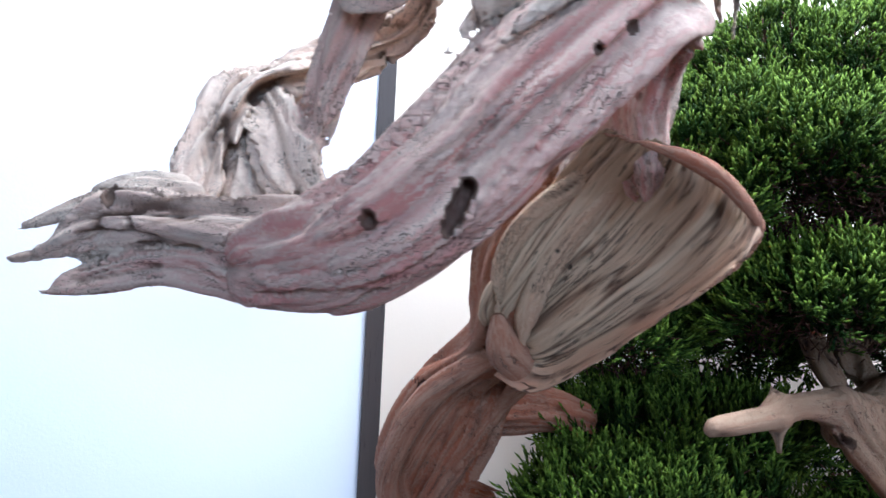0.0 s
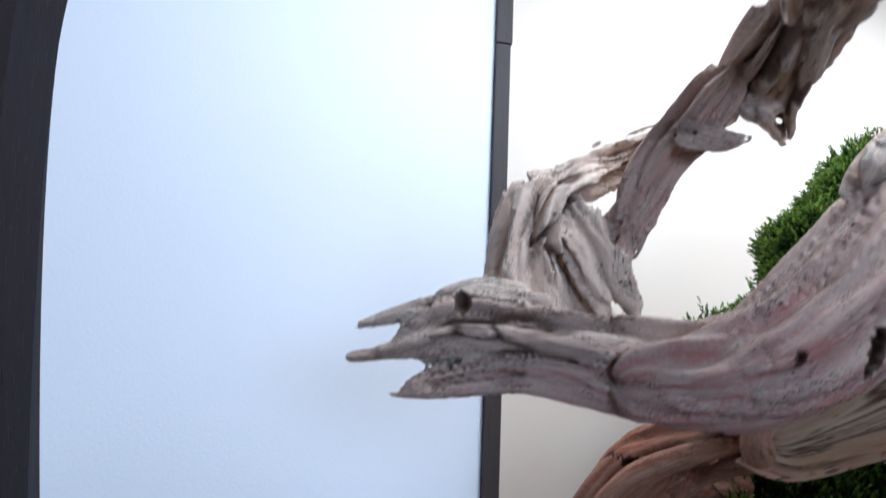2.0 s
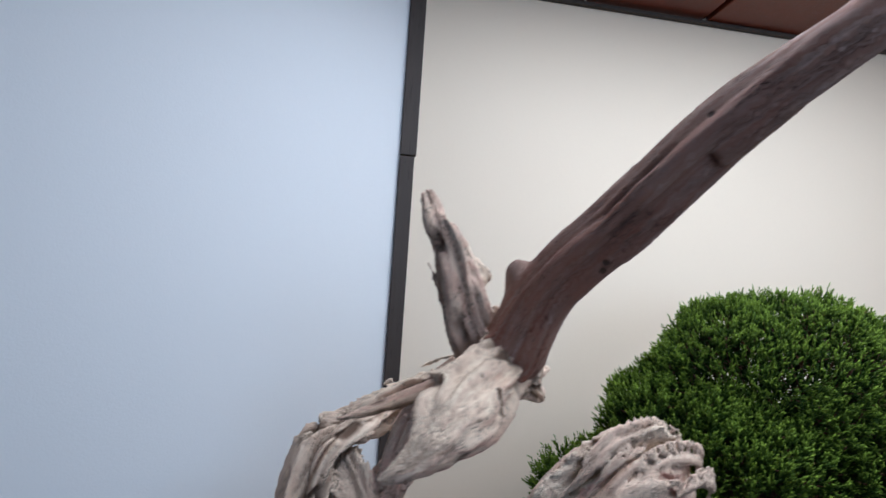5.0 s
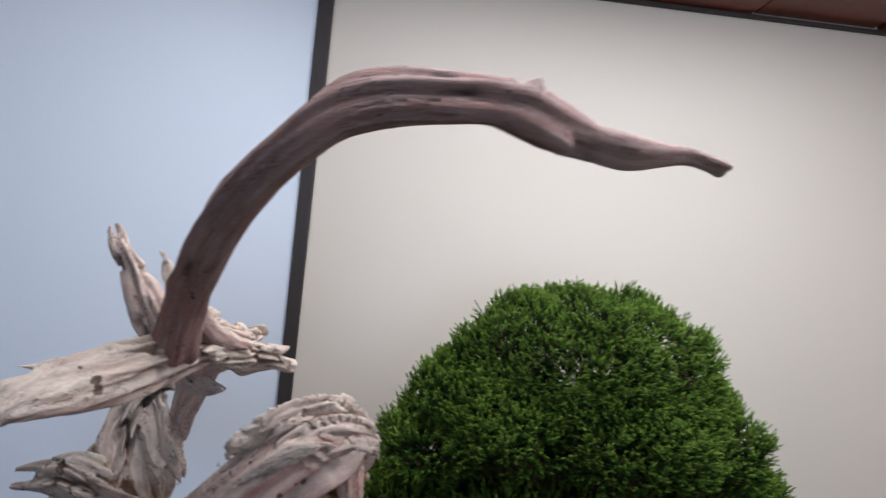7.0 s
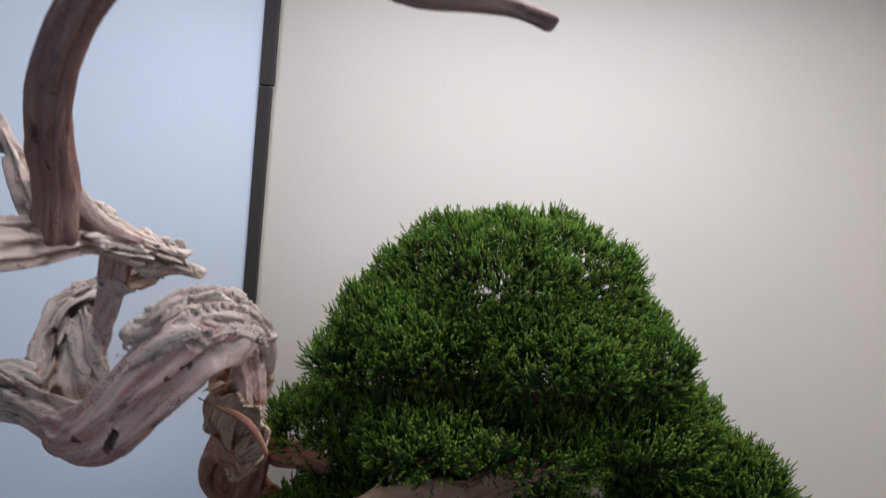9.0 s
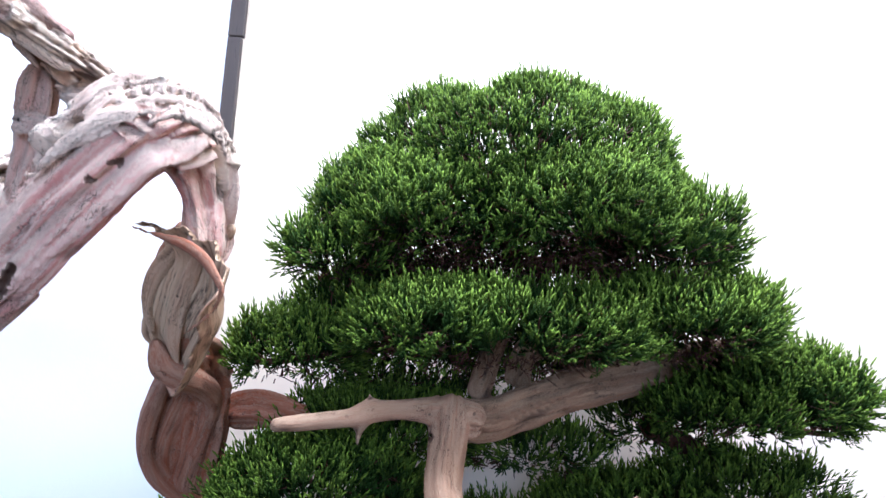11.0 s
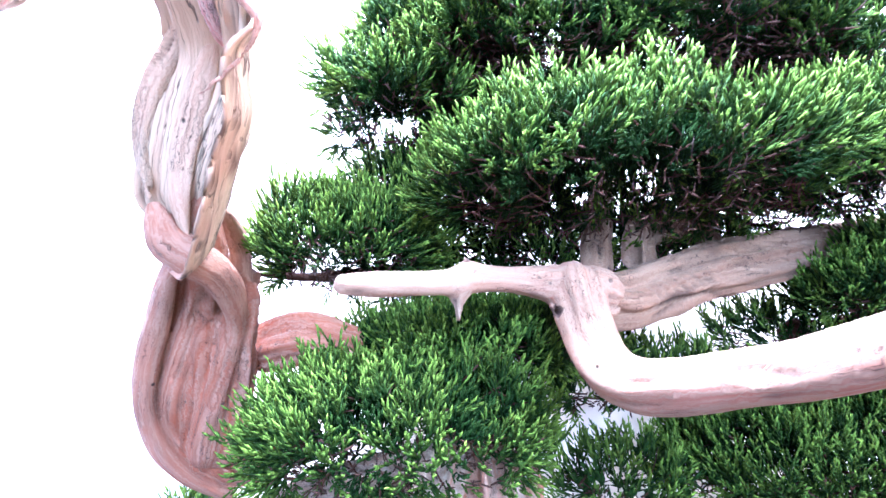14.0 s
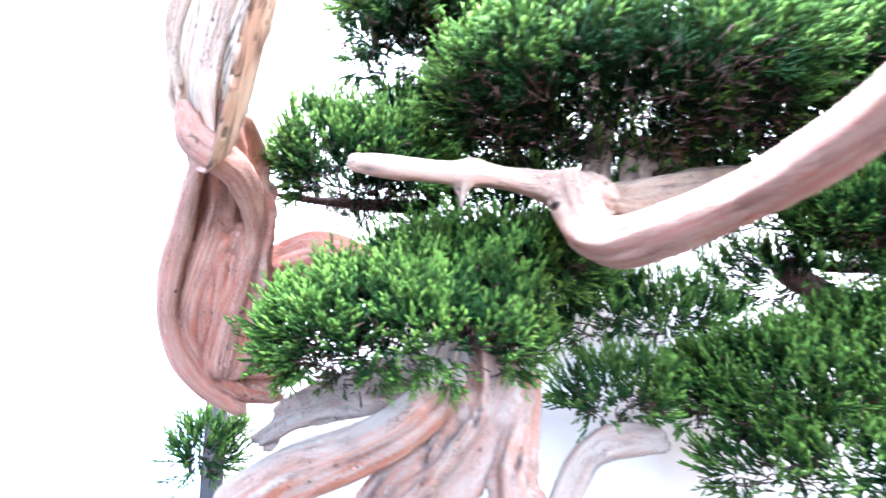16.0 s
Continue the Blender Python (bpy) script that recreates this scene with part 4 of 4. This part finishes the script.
carve('dead_arch', [
    Piece([(0.0265, 0.2520, 1.2720, 0.0170), (0.0410, 0.2330, 1.3080, 0.0150), (0.0620, 0.1990, 1.3400, 0.0147), (0.0860, 0.1720, 1.3730, 0.0138), (0.1080, 0.1530, 1.3950, 0.0125), (0.1280, 0.1410, 1.4120, 0.0116), (0.1460, 0.1340, 1.4260, 0.0125), (0.1610, 0.1320, 1.4350, 0.0136), (0.1790, 0.1300, 1.4410, 0.0138), (0.2050, 0.1260, 1.4430, 0.0128), (0.2310, 0.1240, 1.4440, 0.0116), (0.2510, 0.1250, 1.4400, 0.0125), (0.2680, 0.1300, 1.4360, 0.0116), (0.2920, 0.1390, 1.4330, 0.0095), (0.3140, 0.1510, 1.4330, 0.0095), (0.3410, 0.1680, 1.4370, 0.0074), (0.3660, 0.1860, 1.4420, 0.0063), (0.3940, 0.1970, 1.4380, 0.0053)], seed=11.5, flat=0.85, flute=0.34, crack=0.12, twist=0.8, tint=0.9, tint_end=0.35, lumps=0.08),
    Piece([(0.0300, 0.2480, 1.3150, 0.0080), (0.0380, 0.2620, 1.2900, 0.0105), (0.0480, 0.2820, 1.2720, 0.0100), (0.0640, 0.3050, 1.2620, 0.0060)], seed=11.2, flat=0.7, flute=0.3, crack=0.1, tint=0.4, blend=0.006, lumps=0.03),
    Piece([(0.0870, 0.1650, 1.3675, 0.0072), (0.1090, 0.1460, 1.3895, 0.0066), (0.1290, 0.1340, 1.4065, 0.0061), (0.1470, 0.1270, 1.4205, 0.0066), (0.1620, 0.1250, 1.4295, 0.0072), (0.1800, 0.1230, 1.4355, 0.0072), (0.2060, 0.1190, 1.4375, 0.0067), (0.2320, 0.1170, 1.4385, 0.0061), (0.2520, 0.1180, 1.4345, 0.0066), (0.2690, 0.1230, 1.4305, 0.0061)], seed=11.4, flat=0.6, flute=0.25, crack=0.08, tint=0.7, blend=0.002, lumps=0.03),
    Piece([(0.2470, 0.1230, 1.4460, 0.0065), (0.2500, 0.1230, 1.4520, 0.0066), (0.2520, 0.1230, 1.4570, 0.0040)], seed=11.8, flute=0.2, lumps=0.3, tint=0.3, crack=0.02),
], ARCHWOOD, tree, 0.0016, holes=[((0.1470, 0.1500, 1.4290), 0.0020, (-0.42, 0.90, 0.13), 0.010), ((0.2650, 0.0980, 1.4320), 0.0017, (-0.14, 0.97, 0.17), 0.010), ((0.2700, 0.0980, 1.4310), 0.0013, (-0.12, 0.98, 0.17), 0.010), ((0.0630, 0.2150, 1.3490), 0.0022, (0.06, 1.00, 0.07), 0.010)], label='arched brown dead branch with grooves and knots')
carve('trunk', [
    Piece([(0.1360, 0.3880, 1.1370, 0.0110), (0.1260, 0.4020, 1.1240, 0.0210), (0.1140, 0.4180, 1.1030, 0.0300), (0.1060, 0.4330, 1.0720, 0.0281), (0.1030, 0.4430, 1.0450, 0.0240), (0.1010, 0.4620, 1.0270, 0.0230), (0.0900, 0.4970, 1.0110, 0.0250), (0.0740, 0.5260, 0.9910, 0.0281), (0.0610, 0.5440, 0.9670, 0.0291), (0.0500, 0.5590, 0.9410, 0.0291), (0.0430, 0.5820, 0.9140, 0.0291), (0.0470, 0.6050, 0.8860, 0.0250), (0.0690, 0.6210, 0.8640, 0.0180), (0.0940, 0.6240, 0.8560, 0.0120)], seed=1.3, flat=0.6, flute=0.26, crack=0.06, lumps=0.02, twist=2.5, tint=0.55, tint_end=0.9),
    Piece([(0.0850, 0.5450, 0.9740, 0.0130), (0.0680, 0.5790, 0.9400, 0.0210), (0.0690, 0.6040, 0.9080, 0.0230), (0.0880, 0.6150, 0.8850, 0.0200), (0.1150, 0.6100, 0.8800, 0.0130)], seed=1.4, flat=0.8, flute=0.3, crack=0.1, lumps=0.02, twist=1, tint=0.9),
    Piece([(0.0950, 0.4470, 1.0180, 0.0060), (0.0750, 0.4760, 1.0040, 0.0090), (0.0560, 0.5060, 0.9850, 0.0110), (0.0420, 0.5250, 0.9620, 0.0120), (0.0320, 0.5420, 0.9380, 0.0110), (0.0260, 0.5640, 0.9140, 0.0120), (0.0280, 0.5870, 0.8890, 0.0130), (0.0410, 0.6090, 0.8660, 0.0130), (0.0620, 0.6240, 0.8490, 0.0110)], seed=1.7, flat=0.8, flute=0.2, crack=0.04, lumps=0.02, twist=1.5, tint=0.45, tint_end=0.7, blend=0.002),
    Piece([(0.0940, 0.4210, 1.0410, 0.0060), (0.0990, 0.4260, 1.0230, 0.0120), (0.1100, 0.4350, 1.0130, 0.0130), (0.1190, 0.4510, 1.0060, 0.0120), (0.1190, 0.4790, 0.9960, 0.0110), (0.1140, 0.5070, 0.9800, 0.0080), (0.1050, 0.5250, 0.9590, 0.0040)], seed=2.1, flat=0.7, flute=0.18, crack=0.05, lumps=0.02, twist=3, tint=0.4, tint_end=0.6, blend=0.003),
    Piece([(0.1250, 0.4500, 1.0470, 0.0051), (0.1210, 0.4720, 1.0430, 0.0081), (0.1190, 0.4920, 1.0360, 0.0090), (0.1190, 0.5000, 1.0190, 0.0071), (0.1150, 0.5130, 0.9950, 0.0050), (0.1060, 0.5250, 0.9720, 0.0041)], seed=2.4, flat=0.7, flute=0.2, crack=0.04, lumps=0.02, twist=1, tint=0.12, blend=0.003),
    Piece([(0.1150, 0.5020, 0.9860, 0.0040), (0.1020, 0.5200, 0.9650, 0.0070), (0.0900, 0.5360, 0.9440, 0.0060), (0.0810, 0.5470, 0.9290, 0.0061), (0.0850, 0.5600, 0.9150, 0.0050), (0.1040, 0.5670, 0.9060, 0.0050), (0.1260, 0.5720, 0.8990, 0.0020)], seed=3.3, flat=0.6, flute=0.2, crack=0.06, lumps=0.02, twist=1, tint=0.75, blend=0.002),
    Piece([(0.0760, 0.5240, 0.9770, 0.0040), (0.0610, 0.5440, 0.9490, 0.0070), (0.0570, 0.5590, 0.9230, 0.0060), (0.0690, 0.5710, 0.9030, 0.0060), (0.0940, 0.5790, 0.8940, 0.0050), (0.1210, 0.5810, 0.8910, 0.0040)], seed=3.5, flat=0.6, flute=0.2, crack=0.06, lumps=0.02, twist=1, tint=0.85, blend=0.002),
    Piece([(0.0580, 0.5280, 0.9660, 0.0040), (0.0450, 0.5490, 0.9330, 0.0061), (0.0430, 0.5720, 0.9030, 0.0060), (0.0580, 0.5930, 0.8820, 0.0060), (0.0900, 0.5970, 0.8760, 0.0051), (0.1150, 0.5950, 0.8770, 0.0030)], seed=3.6, flat=0.6, flute=0.2, crack=0.06, lumps=0.02, twist=1, tint=0.8, blend=0.002),
    Piece([(0.1080, 0.5060, 1.0140, 0.0170), (0.0960, 0.5270, 0.9830, 0.0280), (0.0800, 0.5580, 0.9430, 0.0320), (0.0650, 0.5850, 0.9040, 0.0320)], seed=1.45, flat=0.6, flute=0.3, crack=0.08, lumps=0.02, twist=1.5, tint=0.75, tint_end=0.9),
], LIVEWOOD, tree, 0.002, holes=[((0.0380, 0.5450, 0.9980), 0.0030, (-0.46, 0.88, 0.14), 0.040)], label='twisted old trunk of pale and red-brown streaked wood')
carve('trunk_strip', [
    Piece([(0.1420, 0.3560, 1.1270, 0.0061), (0.1270, 0.3700, 1.1140, 0.0081), (0.1100, 0.3840, 1.0990, 0.0091), (0.0980, 0.3970, 1.0820, 0.0091), (0.0930, 0.4060, 1.0650, 0.0070), (0.0950, 0.4150, 1.0490, 0.0051)], seed=2.6, flat=0.5, flute=0.45, crack=0.3, lumps=0.04, twist=0.6, tint=0.2, blend=0.005, ragged=0.8),
    Piece([(0.1720, 0.3640, 1.1350, 0.0060), (0.1570, 0.3800, 1.1230, 0.0081), (0.1470, 0.3960, 1.1080, 0.0091), (0.1440, 0.4080, 1.0910, 0.0081), (0.1360, 0.4190, 1.0720, 0.0071), (0.1250, 0.4280, 1.0540, 0.0051)], seed=2.9, flat=0.6, flute=0.2, crack=0.05, lumps=0.02, twist=1, tint=0.3, blend=0.005),
    Piece([(0.1530, 0.3580, 1.1240, 0.0050), (0.1410, 0.3760, 1.1060, 0.0080), (0.1280, 0.3920, 1.0880, 0.0090), (0.1170, 0.4050, 1.0670, 0.0091), (0.1110, 0.4160, 1.0460, 0.0080), (0.1110, 0.4280, 1.0290, 0.0050)], seed=3.1, flat=0.6, flute=0.25, crack=0.06, lumps=0.02, twist=1, tint=0.35, blend=0.005),
], CREAMWOOD, tree, 0.0018, label='twisted strips of pink-grey wood')
carve('stub', [
    Piece([(0.0860, 0.5800, 0.9510, 0.0091), (0.1050, 0.5700, 0.9610, 0.0140), (0.1300, 0.5600, 0.9690, 0.0180), (0.1580, 0.5500, 0.9720, 0.0170), (0.1880, 0.5500, 0.9650, 0.0150)], seed=15.9, flat=0.6, flute=0.35, crack=0.15, tint=0.9, lumps=0.02, ragged=0.6),
], LIVEWOOD, tree, 0.0022, label='broken red-brown stub of an old branch')
carve('trunk_flap', [
    Piece([(0.1230, 0.3150, 1.1250, 0.0014), (0.1340, 0.3120, 1.1220, 0.0020), (0.1480, 0.3110, 1.1180, 0.0030), (0.1630, 0.3110, 1.1130, 0.0050), (0.1780, 0.3100, 1.1030, 0.0050), (0.1880, 0.3090, 1.0900, 0.0040), (0.1920, 0.3090, 1.0810, 0.0030), (0.1870, 0.3110, 1.0700, 0.0020), (0.1750, 0.3140, 1.0590, 0.0020), (0.1660, 0.3160, 1.0530, 0.0010)], seed=2.8, flat=0.55, flute=0.2, crack=0.04, tint=0.85, tint_end=0.5, twist=0.5, lumps=0.02),
], LIVEWOOD, tree, 0.0016, label='rolled red-brown lip of a hollow wood plate')
carve('jin', [
    Piece([ (0.3510, 0.4575, 0.9881, 0.0177), (0.3492, 0.4350, 0.9624, 0.0161), (0.3461, 0.3990, 0.9382, 0.0151), (0.3539, 0.3675, 0.9255, 0.0147), (0.3757, 0.3270, 0.9272, 0.0126), (0.3921, 0.2910, 0.9312, 0.0122), (0.4034, 0.2595, 0.9388, 0.0122), (0.4113, 0.2352, 0.9507, 0.0115), (0.4170, 0.2163, 0.9637, 0.0106), (0.4205, 0.2010, 0.9752, 0.0098), (0.4243, 0.1911, 0.9855, 0.0092), (0.4233, 0.1812, 0.9930, 0.0081),], seed=13.6, flute=0.2, crack=0.10, twist=1.2, tint=0.15, under=0.7, lumps=0.15, ragged=0.25),
    Piece([ (0.4237, 0.1794, 0.9986, 0.0029), (0.4242, 0.1839, 0.9931, 0.0021), (0.4262, 0.1902, 0.9884, 0.0007),], seed=13.8, flat=2.5, flute=0.1, tint=0.4, cut=True),
    Piece([ (0.2130, 0.3900, 0.9840, 0.0062), (0.2298, 0.3990, 0.9842, 0.0078), (0.2472, 0.4080, 0.9855, 0.0080), (0.2655, 0.4170, 0.9869, 0.0084), (0.2825, 0.4278, 0.9905, 0.0100), (0.3090, 0.4422, 0.9909, 0.0096), (0.3397, 0.4548, 0.9882, 0.0140), (0.3669, 0.4620, 0.9821, 0.0183),], seed=12.2, flute=0.18, crack=0.10, twist=1.0, tint=0.05, under=0.3, ragged=0.1),
    Piece([ (0.2770, 0.4224, 0.9888, 0.0054), (0.2740, 0.4206, 0.9764, 0.0037), (0.2724, 0.4188, 0.9611, 0.0010),], seed=12.7, flute=0.15, tint=0.05, blend=0.008),
    Piece([ (0.2827, 0.4296, 0.9928, 0.0055), (0.2799, 0.4314, 1.0048, 0.0011),], seed=12.9, flute=0.15, tint=0.05, blend=0.008),
], JINWOOD, tree, 0.0019, holes=[((0.3346, 0.4400, 0.9696), 0.0017, (-0.00, 1.00, 0.07), 0.006), ((0.4080, 0.1800, 0.9602), 0.0009, (0.44, 0.89, 0.12), 0.006)], label='long bare stripped branch bent upward to a split end')
carve('live_branch', [
    Piece([ (0.3580, 0.4665, 0.9820, 0.0207), (0.3871, 0.4800, 0.9799, 0.0209), (0.4246, 0.4980, 0.9901, 0.0209), (0.4720, 0.5205, 1.0041, 0.0220), (0.5235, 0.5430, 1.0154, 0.0221), (0.5815, 0.5700, 1.0277, 0.0222), (0.6448, 0.5970, 1.0409, 0.0197), (0.7334, 0.6330, 1.0603, 0.0132),], seed=14.3, flute=0.22, crack=0.15, twist=1.0, tint=0.1, under=0.3, plates=0.06),
    Piece([ (0.4236, 0.5250, 1.0145, 0.0133), (0.4343, 0.5430, 1.0394, 0.0156), (0.4625, 0.5520, 1.0501, 0.0171), (0.4916, 0.5565, 1.0430, 0.0155), (0.5021, 0.5520, 1.0216, 0.0141),], seed=14.8, flute=0.25, tint=0.1, crack=0.2),
    Piece([ (0.3806, 0.4980, 1.0042, 0.0115), (0.3940, 0.5340, 1.0362, 0.0120), (0.4126, 0.5700, 1.0791, 0.0119), (0.4374, 0.6060, 1.1349, 0.0111),], seed=15.2, flute=0.25, tint=0.2),
], BARKWOOD, tree, 0.0022, label='thick bent live branch with peeling bark')
carve('root', [
    Piece([ (0.2188, 0.4980, 0.7479, 0.0369), (0.2342, 0.4980, 0.7811, 0.0321), (0.2577, 0.4980, 0.8049, 0.0250), (0.2784, 0.5025, 0.8295, 0.0238), (0.2881, 0.5070, 0.8559, 0.0265), (0.2866, 0.5250, 0.8854, 0.0239),], seed=17.1, flute=0.35, crack=0.25, twist=0.5, tint=0.8, lumps=0.2),
    Piece([ (0.1271, 0.4800, 0.7881, 0.0199), (0.1588, 0.4800, 0.8079, 0.0183), (0.1954, 0.4800, 0.8198, 0.0170), (0.2289, 0.4800, 0.8345, 0.0172), (0.2518, 0.4845, 0.8535, 0.0173), (0.2643, 0.4980, 0.8763, 0.0162),], seed=16.4, flute=0.25, crack=0.1, twist=0.5, tint=0.1, under=1.2),
    Piece([ (0.3141, 0.4710, 0.7526, 0.0222), (0.3055, 0.4800, 0.7824, 0.0198), (0.3046, 0.4890, 0.8046, 0.0158), (0.3114, 0.4980, 0.8287, 0.0117), (0.3207, 0.5070, 0.8548, 0.0090), (0.3258, 0.5160, 0.8751, 0.0063),], seed=17.7, flute=0.35, crack=0.25, twist=0.5, tint=0.8),
    Piece([ (0.3313, 0.5250, 0.7508, 0.0119), (0.3486, 0.5340, 0.7855, 0.0112), (0.3701, 0.5430, 0.8072, 0.0121), (0.4012, 0.5565, 0.8132, 0.0134), (0.4334, 0.5700, 0.8131, 0.0115),], seed=18.2, flute=0.25, tint=0.4),
    Piece([ (0.1035, 0.5880, 0.8226, 0.0121), (0.1320, 0.5700, 0.8409, 0.0141), (0.1730, 0.5520, 0.8511, 0.0181), (0.2158, 0.5340, 0.8584, 0.0218), (0.2554, 0.5250, 0.8612, 0.0214), (0.2887, 0.5160, 0.8559, 0.0188),], seed=18.8, flute=0.35, crack=0.3, tint=0.3),
], ROOTWOOD, tree, 0.0024, label='spreading surface roots streaked pale and red')
carve('live_branch', [
    Piece([ (0.6004, 0.6240, 0.9582, 0.0143), (0.6372, 0.6420, 0.9392, 0.0139), (0.6876, 0.6600, 0.9157, 0.0129), (0.7396, 0.6780, 0.8914, 0.0099),], seed=19.3, flute=0.25, tint=0.3),
], TWIGWOOD, tree, 0.0022, label='dark thin branch under the foliage')
carve('live_branch', [
    Piece([ (0.6647, 0.6600, 0.9693, 0.0060), (0.7302, 0.6600, 0.9643, 0.0066), (0.7945, 0.6600, 0.9542, 0.0059), (0.8460, 0.6600, 0.9479, 0.0039),], seed=19.9, flute=0.25, tint=0.3),
], TWIGWOOD, tree, 0.002, label='dark thin branch under the foliage')
carve('live_branch', [
    Piece([ (0.1199, 0.5340, 1.0231, 0.0032), (0.1514, 0.5520, 1.0230, 0.0045), (0.1923, 0.5880, 1.0298, 0.0060), (0.2441, 0.6420, 1.0429, 0.0079),], seed=20.5, flute=0.25, tint=0.3),
], TWIGWOOD, tree, 0.002, label='dark thin branch under the foliage')

sheet('trunk_plate', [
    (0.0900, 0.4450, 1.0340, 0.1040, 0.4420, 1.0120),
    (0.0796, 0.4200, 1.0474, 0.1222, 0.4200, 1.0042),
    (0.0877, 0.4000, 1.0704, 0.1454, 0.3850, 1.0219),
    (0.0998, 0.3850, 1.0955, 0.1645, 0.3550, 1.0406),
    (0.1141, 0.3700, 1.1190, 0.1780, 0.3350, 1.0541),
    (0.1206, 0.3450, 1.1270, 0.1867, 0.3120, 1.0708),
    (0.1222, 0.3170, 1.1265, 0.1944, 0.3100, 1.0858),
], CREAMWOOD, tree, seed=2.2, label='hollowed plate of bleached, grooved wood')
# foliage, from the crown down: centre, half sizes
pad((0.414, 0.500, 1.198), (0.188, 0.124, 0.135), tree, 1, gap=0.0100, size=0.60, lump=0.14, rise=0.25, under=-0.4, stems=8, per=5, inside=0.5, pit=-0.9, tries=34)
pad((0.272, 0.480, 1.178), (0.070, 0.080, 0.056), tree, 24, gap=0.0115, size=0.70)
pad((0.330, 0.455, 1.160), (0.090, 0.082, 0.058), tree, 2, gap=0.0108, size=0.68)
pad((0.465, 0.450, 1.165), (0.110, 0.090, 0.060), tree, 3, gap=0.0108, size=0.68)
pad((0.560, 0.500, 1.150), (0.076, 0.100, 0.066), tree, 4, gap=0.012, size=0.85)
pad((0.238, 0.480, 1.130), (0.062, 0.075, 0.026), tree, 5, under=-0.5)
pad((0.390, 0.455, 1.060), (0.152, 0.100, 0.044), tree, 6, under=-0.45)
pad((0.565, 0.490, 1.074), (0.105, 0.100, 0.046), tree, 7, under=-0.5)
pad((0.632, 0.520, 1.082), (0.056, 0.080, 0.042), tree, 8, under=-0.5)
pad((0.194, 0.525, 1.037), (0.072, 0.080, 0.034), tree, 9, under=-0.5)
pad((0.272, 0.575, 1.084), (0.108, 0.080, 0.050), tree, 10, gap=0.013, under=-0.6, stems=7)
pad((0.420, 0.610, 1.100), (0.240, 0.075, 0.060), tree, 11, gap=0.018, under=-0.7, stems=7)
pad((0.320, 0.610, 1.020), (0.130, 0.060, 0.032), tree, 25, gap=0.018, under=-0.8, stems=7)
pad((0.420, 0.580, 1.040), (0.150, 0.060, 0.026), tree, 28, gap=0.016, under=-0.8, stems=7)
pad((0.520, 0.630, 1.025), (0.130, 0.055, 0.034), tree, 26, gap=0.018, under=-0.8, stems=7)
pad((0.700, 0.545, 1.008), (0.100, 0.095, 0.044), tree, 12, under=-0.5)
pad((0.735, 0.580, 0.985), (0.075, 0.080, 0.030), tree, 13, gap=0.015, under=-0.6)
pad((0.640, 0.540, 0.985), (0.075, 0.075, 0.026), tree, 14, under=-0.5)
pad((0.230, 0.502, 0.898), (0.114, 0.080, 0.048), tree, 15, gap=0.0112, under=-0.75)
pad((0.285, 0.560, 0.955), (0.115, 0.080, 0.030), tree, 16, under=-0.6)
pad((0.300, 0.630, 0.965), (0.150, 0.070, 0.036), tree, 17, gap=0.016, under=-0.7, stems=7)
pad((0.580, 0.600, 0.845), (0.145, 0.105, 0.054), tree, 18, under=-0.5)
pad((0.690, 0.600, 0.890), (0.115, 0.090, 0.038), tree, 19, gap=0.0145, under=-0.6)
pad((0.455, 0.640, 0.920), (0.105, 0.060, 0.034), tree, 20, gap=0.016, under=-0.7, stems=7)
pad((0.610, 0.630, 0.955), (0.090, 0.060, 0.034), tree, 21, gap=0.017, under=-0.7, stems=7)
pad((0.022, 0.660, 0.808), (0.032, 0.040, 0.030), tree, 22, gap=0.014, under=-0.95, stems=7)
pad((0.400, 0.560, 0.850), (0.055, 0.050, 0.028), tree, 27, gap=0.017, under=-0.8, stems=6)
pad((0.590, 0.570, 0.790), (0.130, 0.090, 0.040), tree, 23, gap=0.015, under=-0.6, stems=7)

for part_ob in tree.children:
    part_ob.matrix_parent_inverse = holder
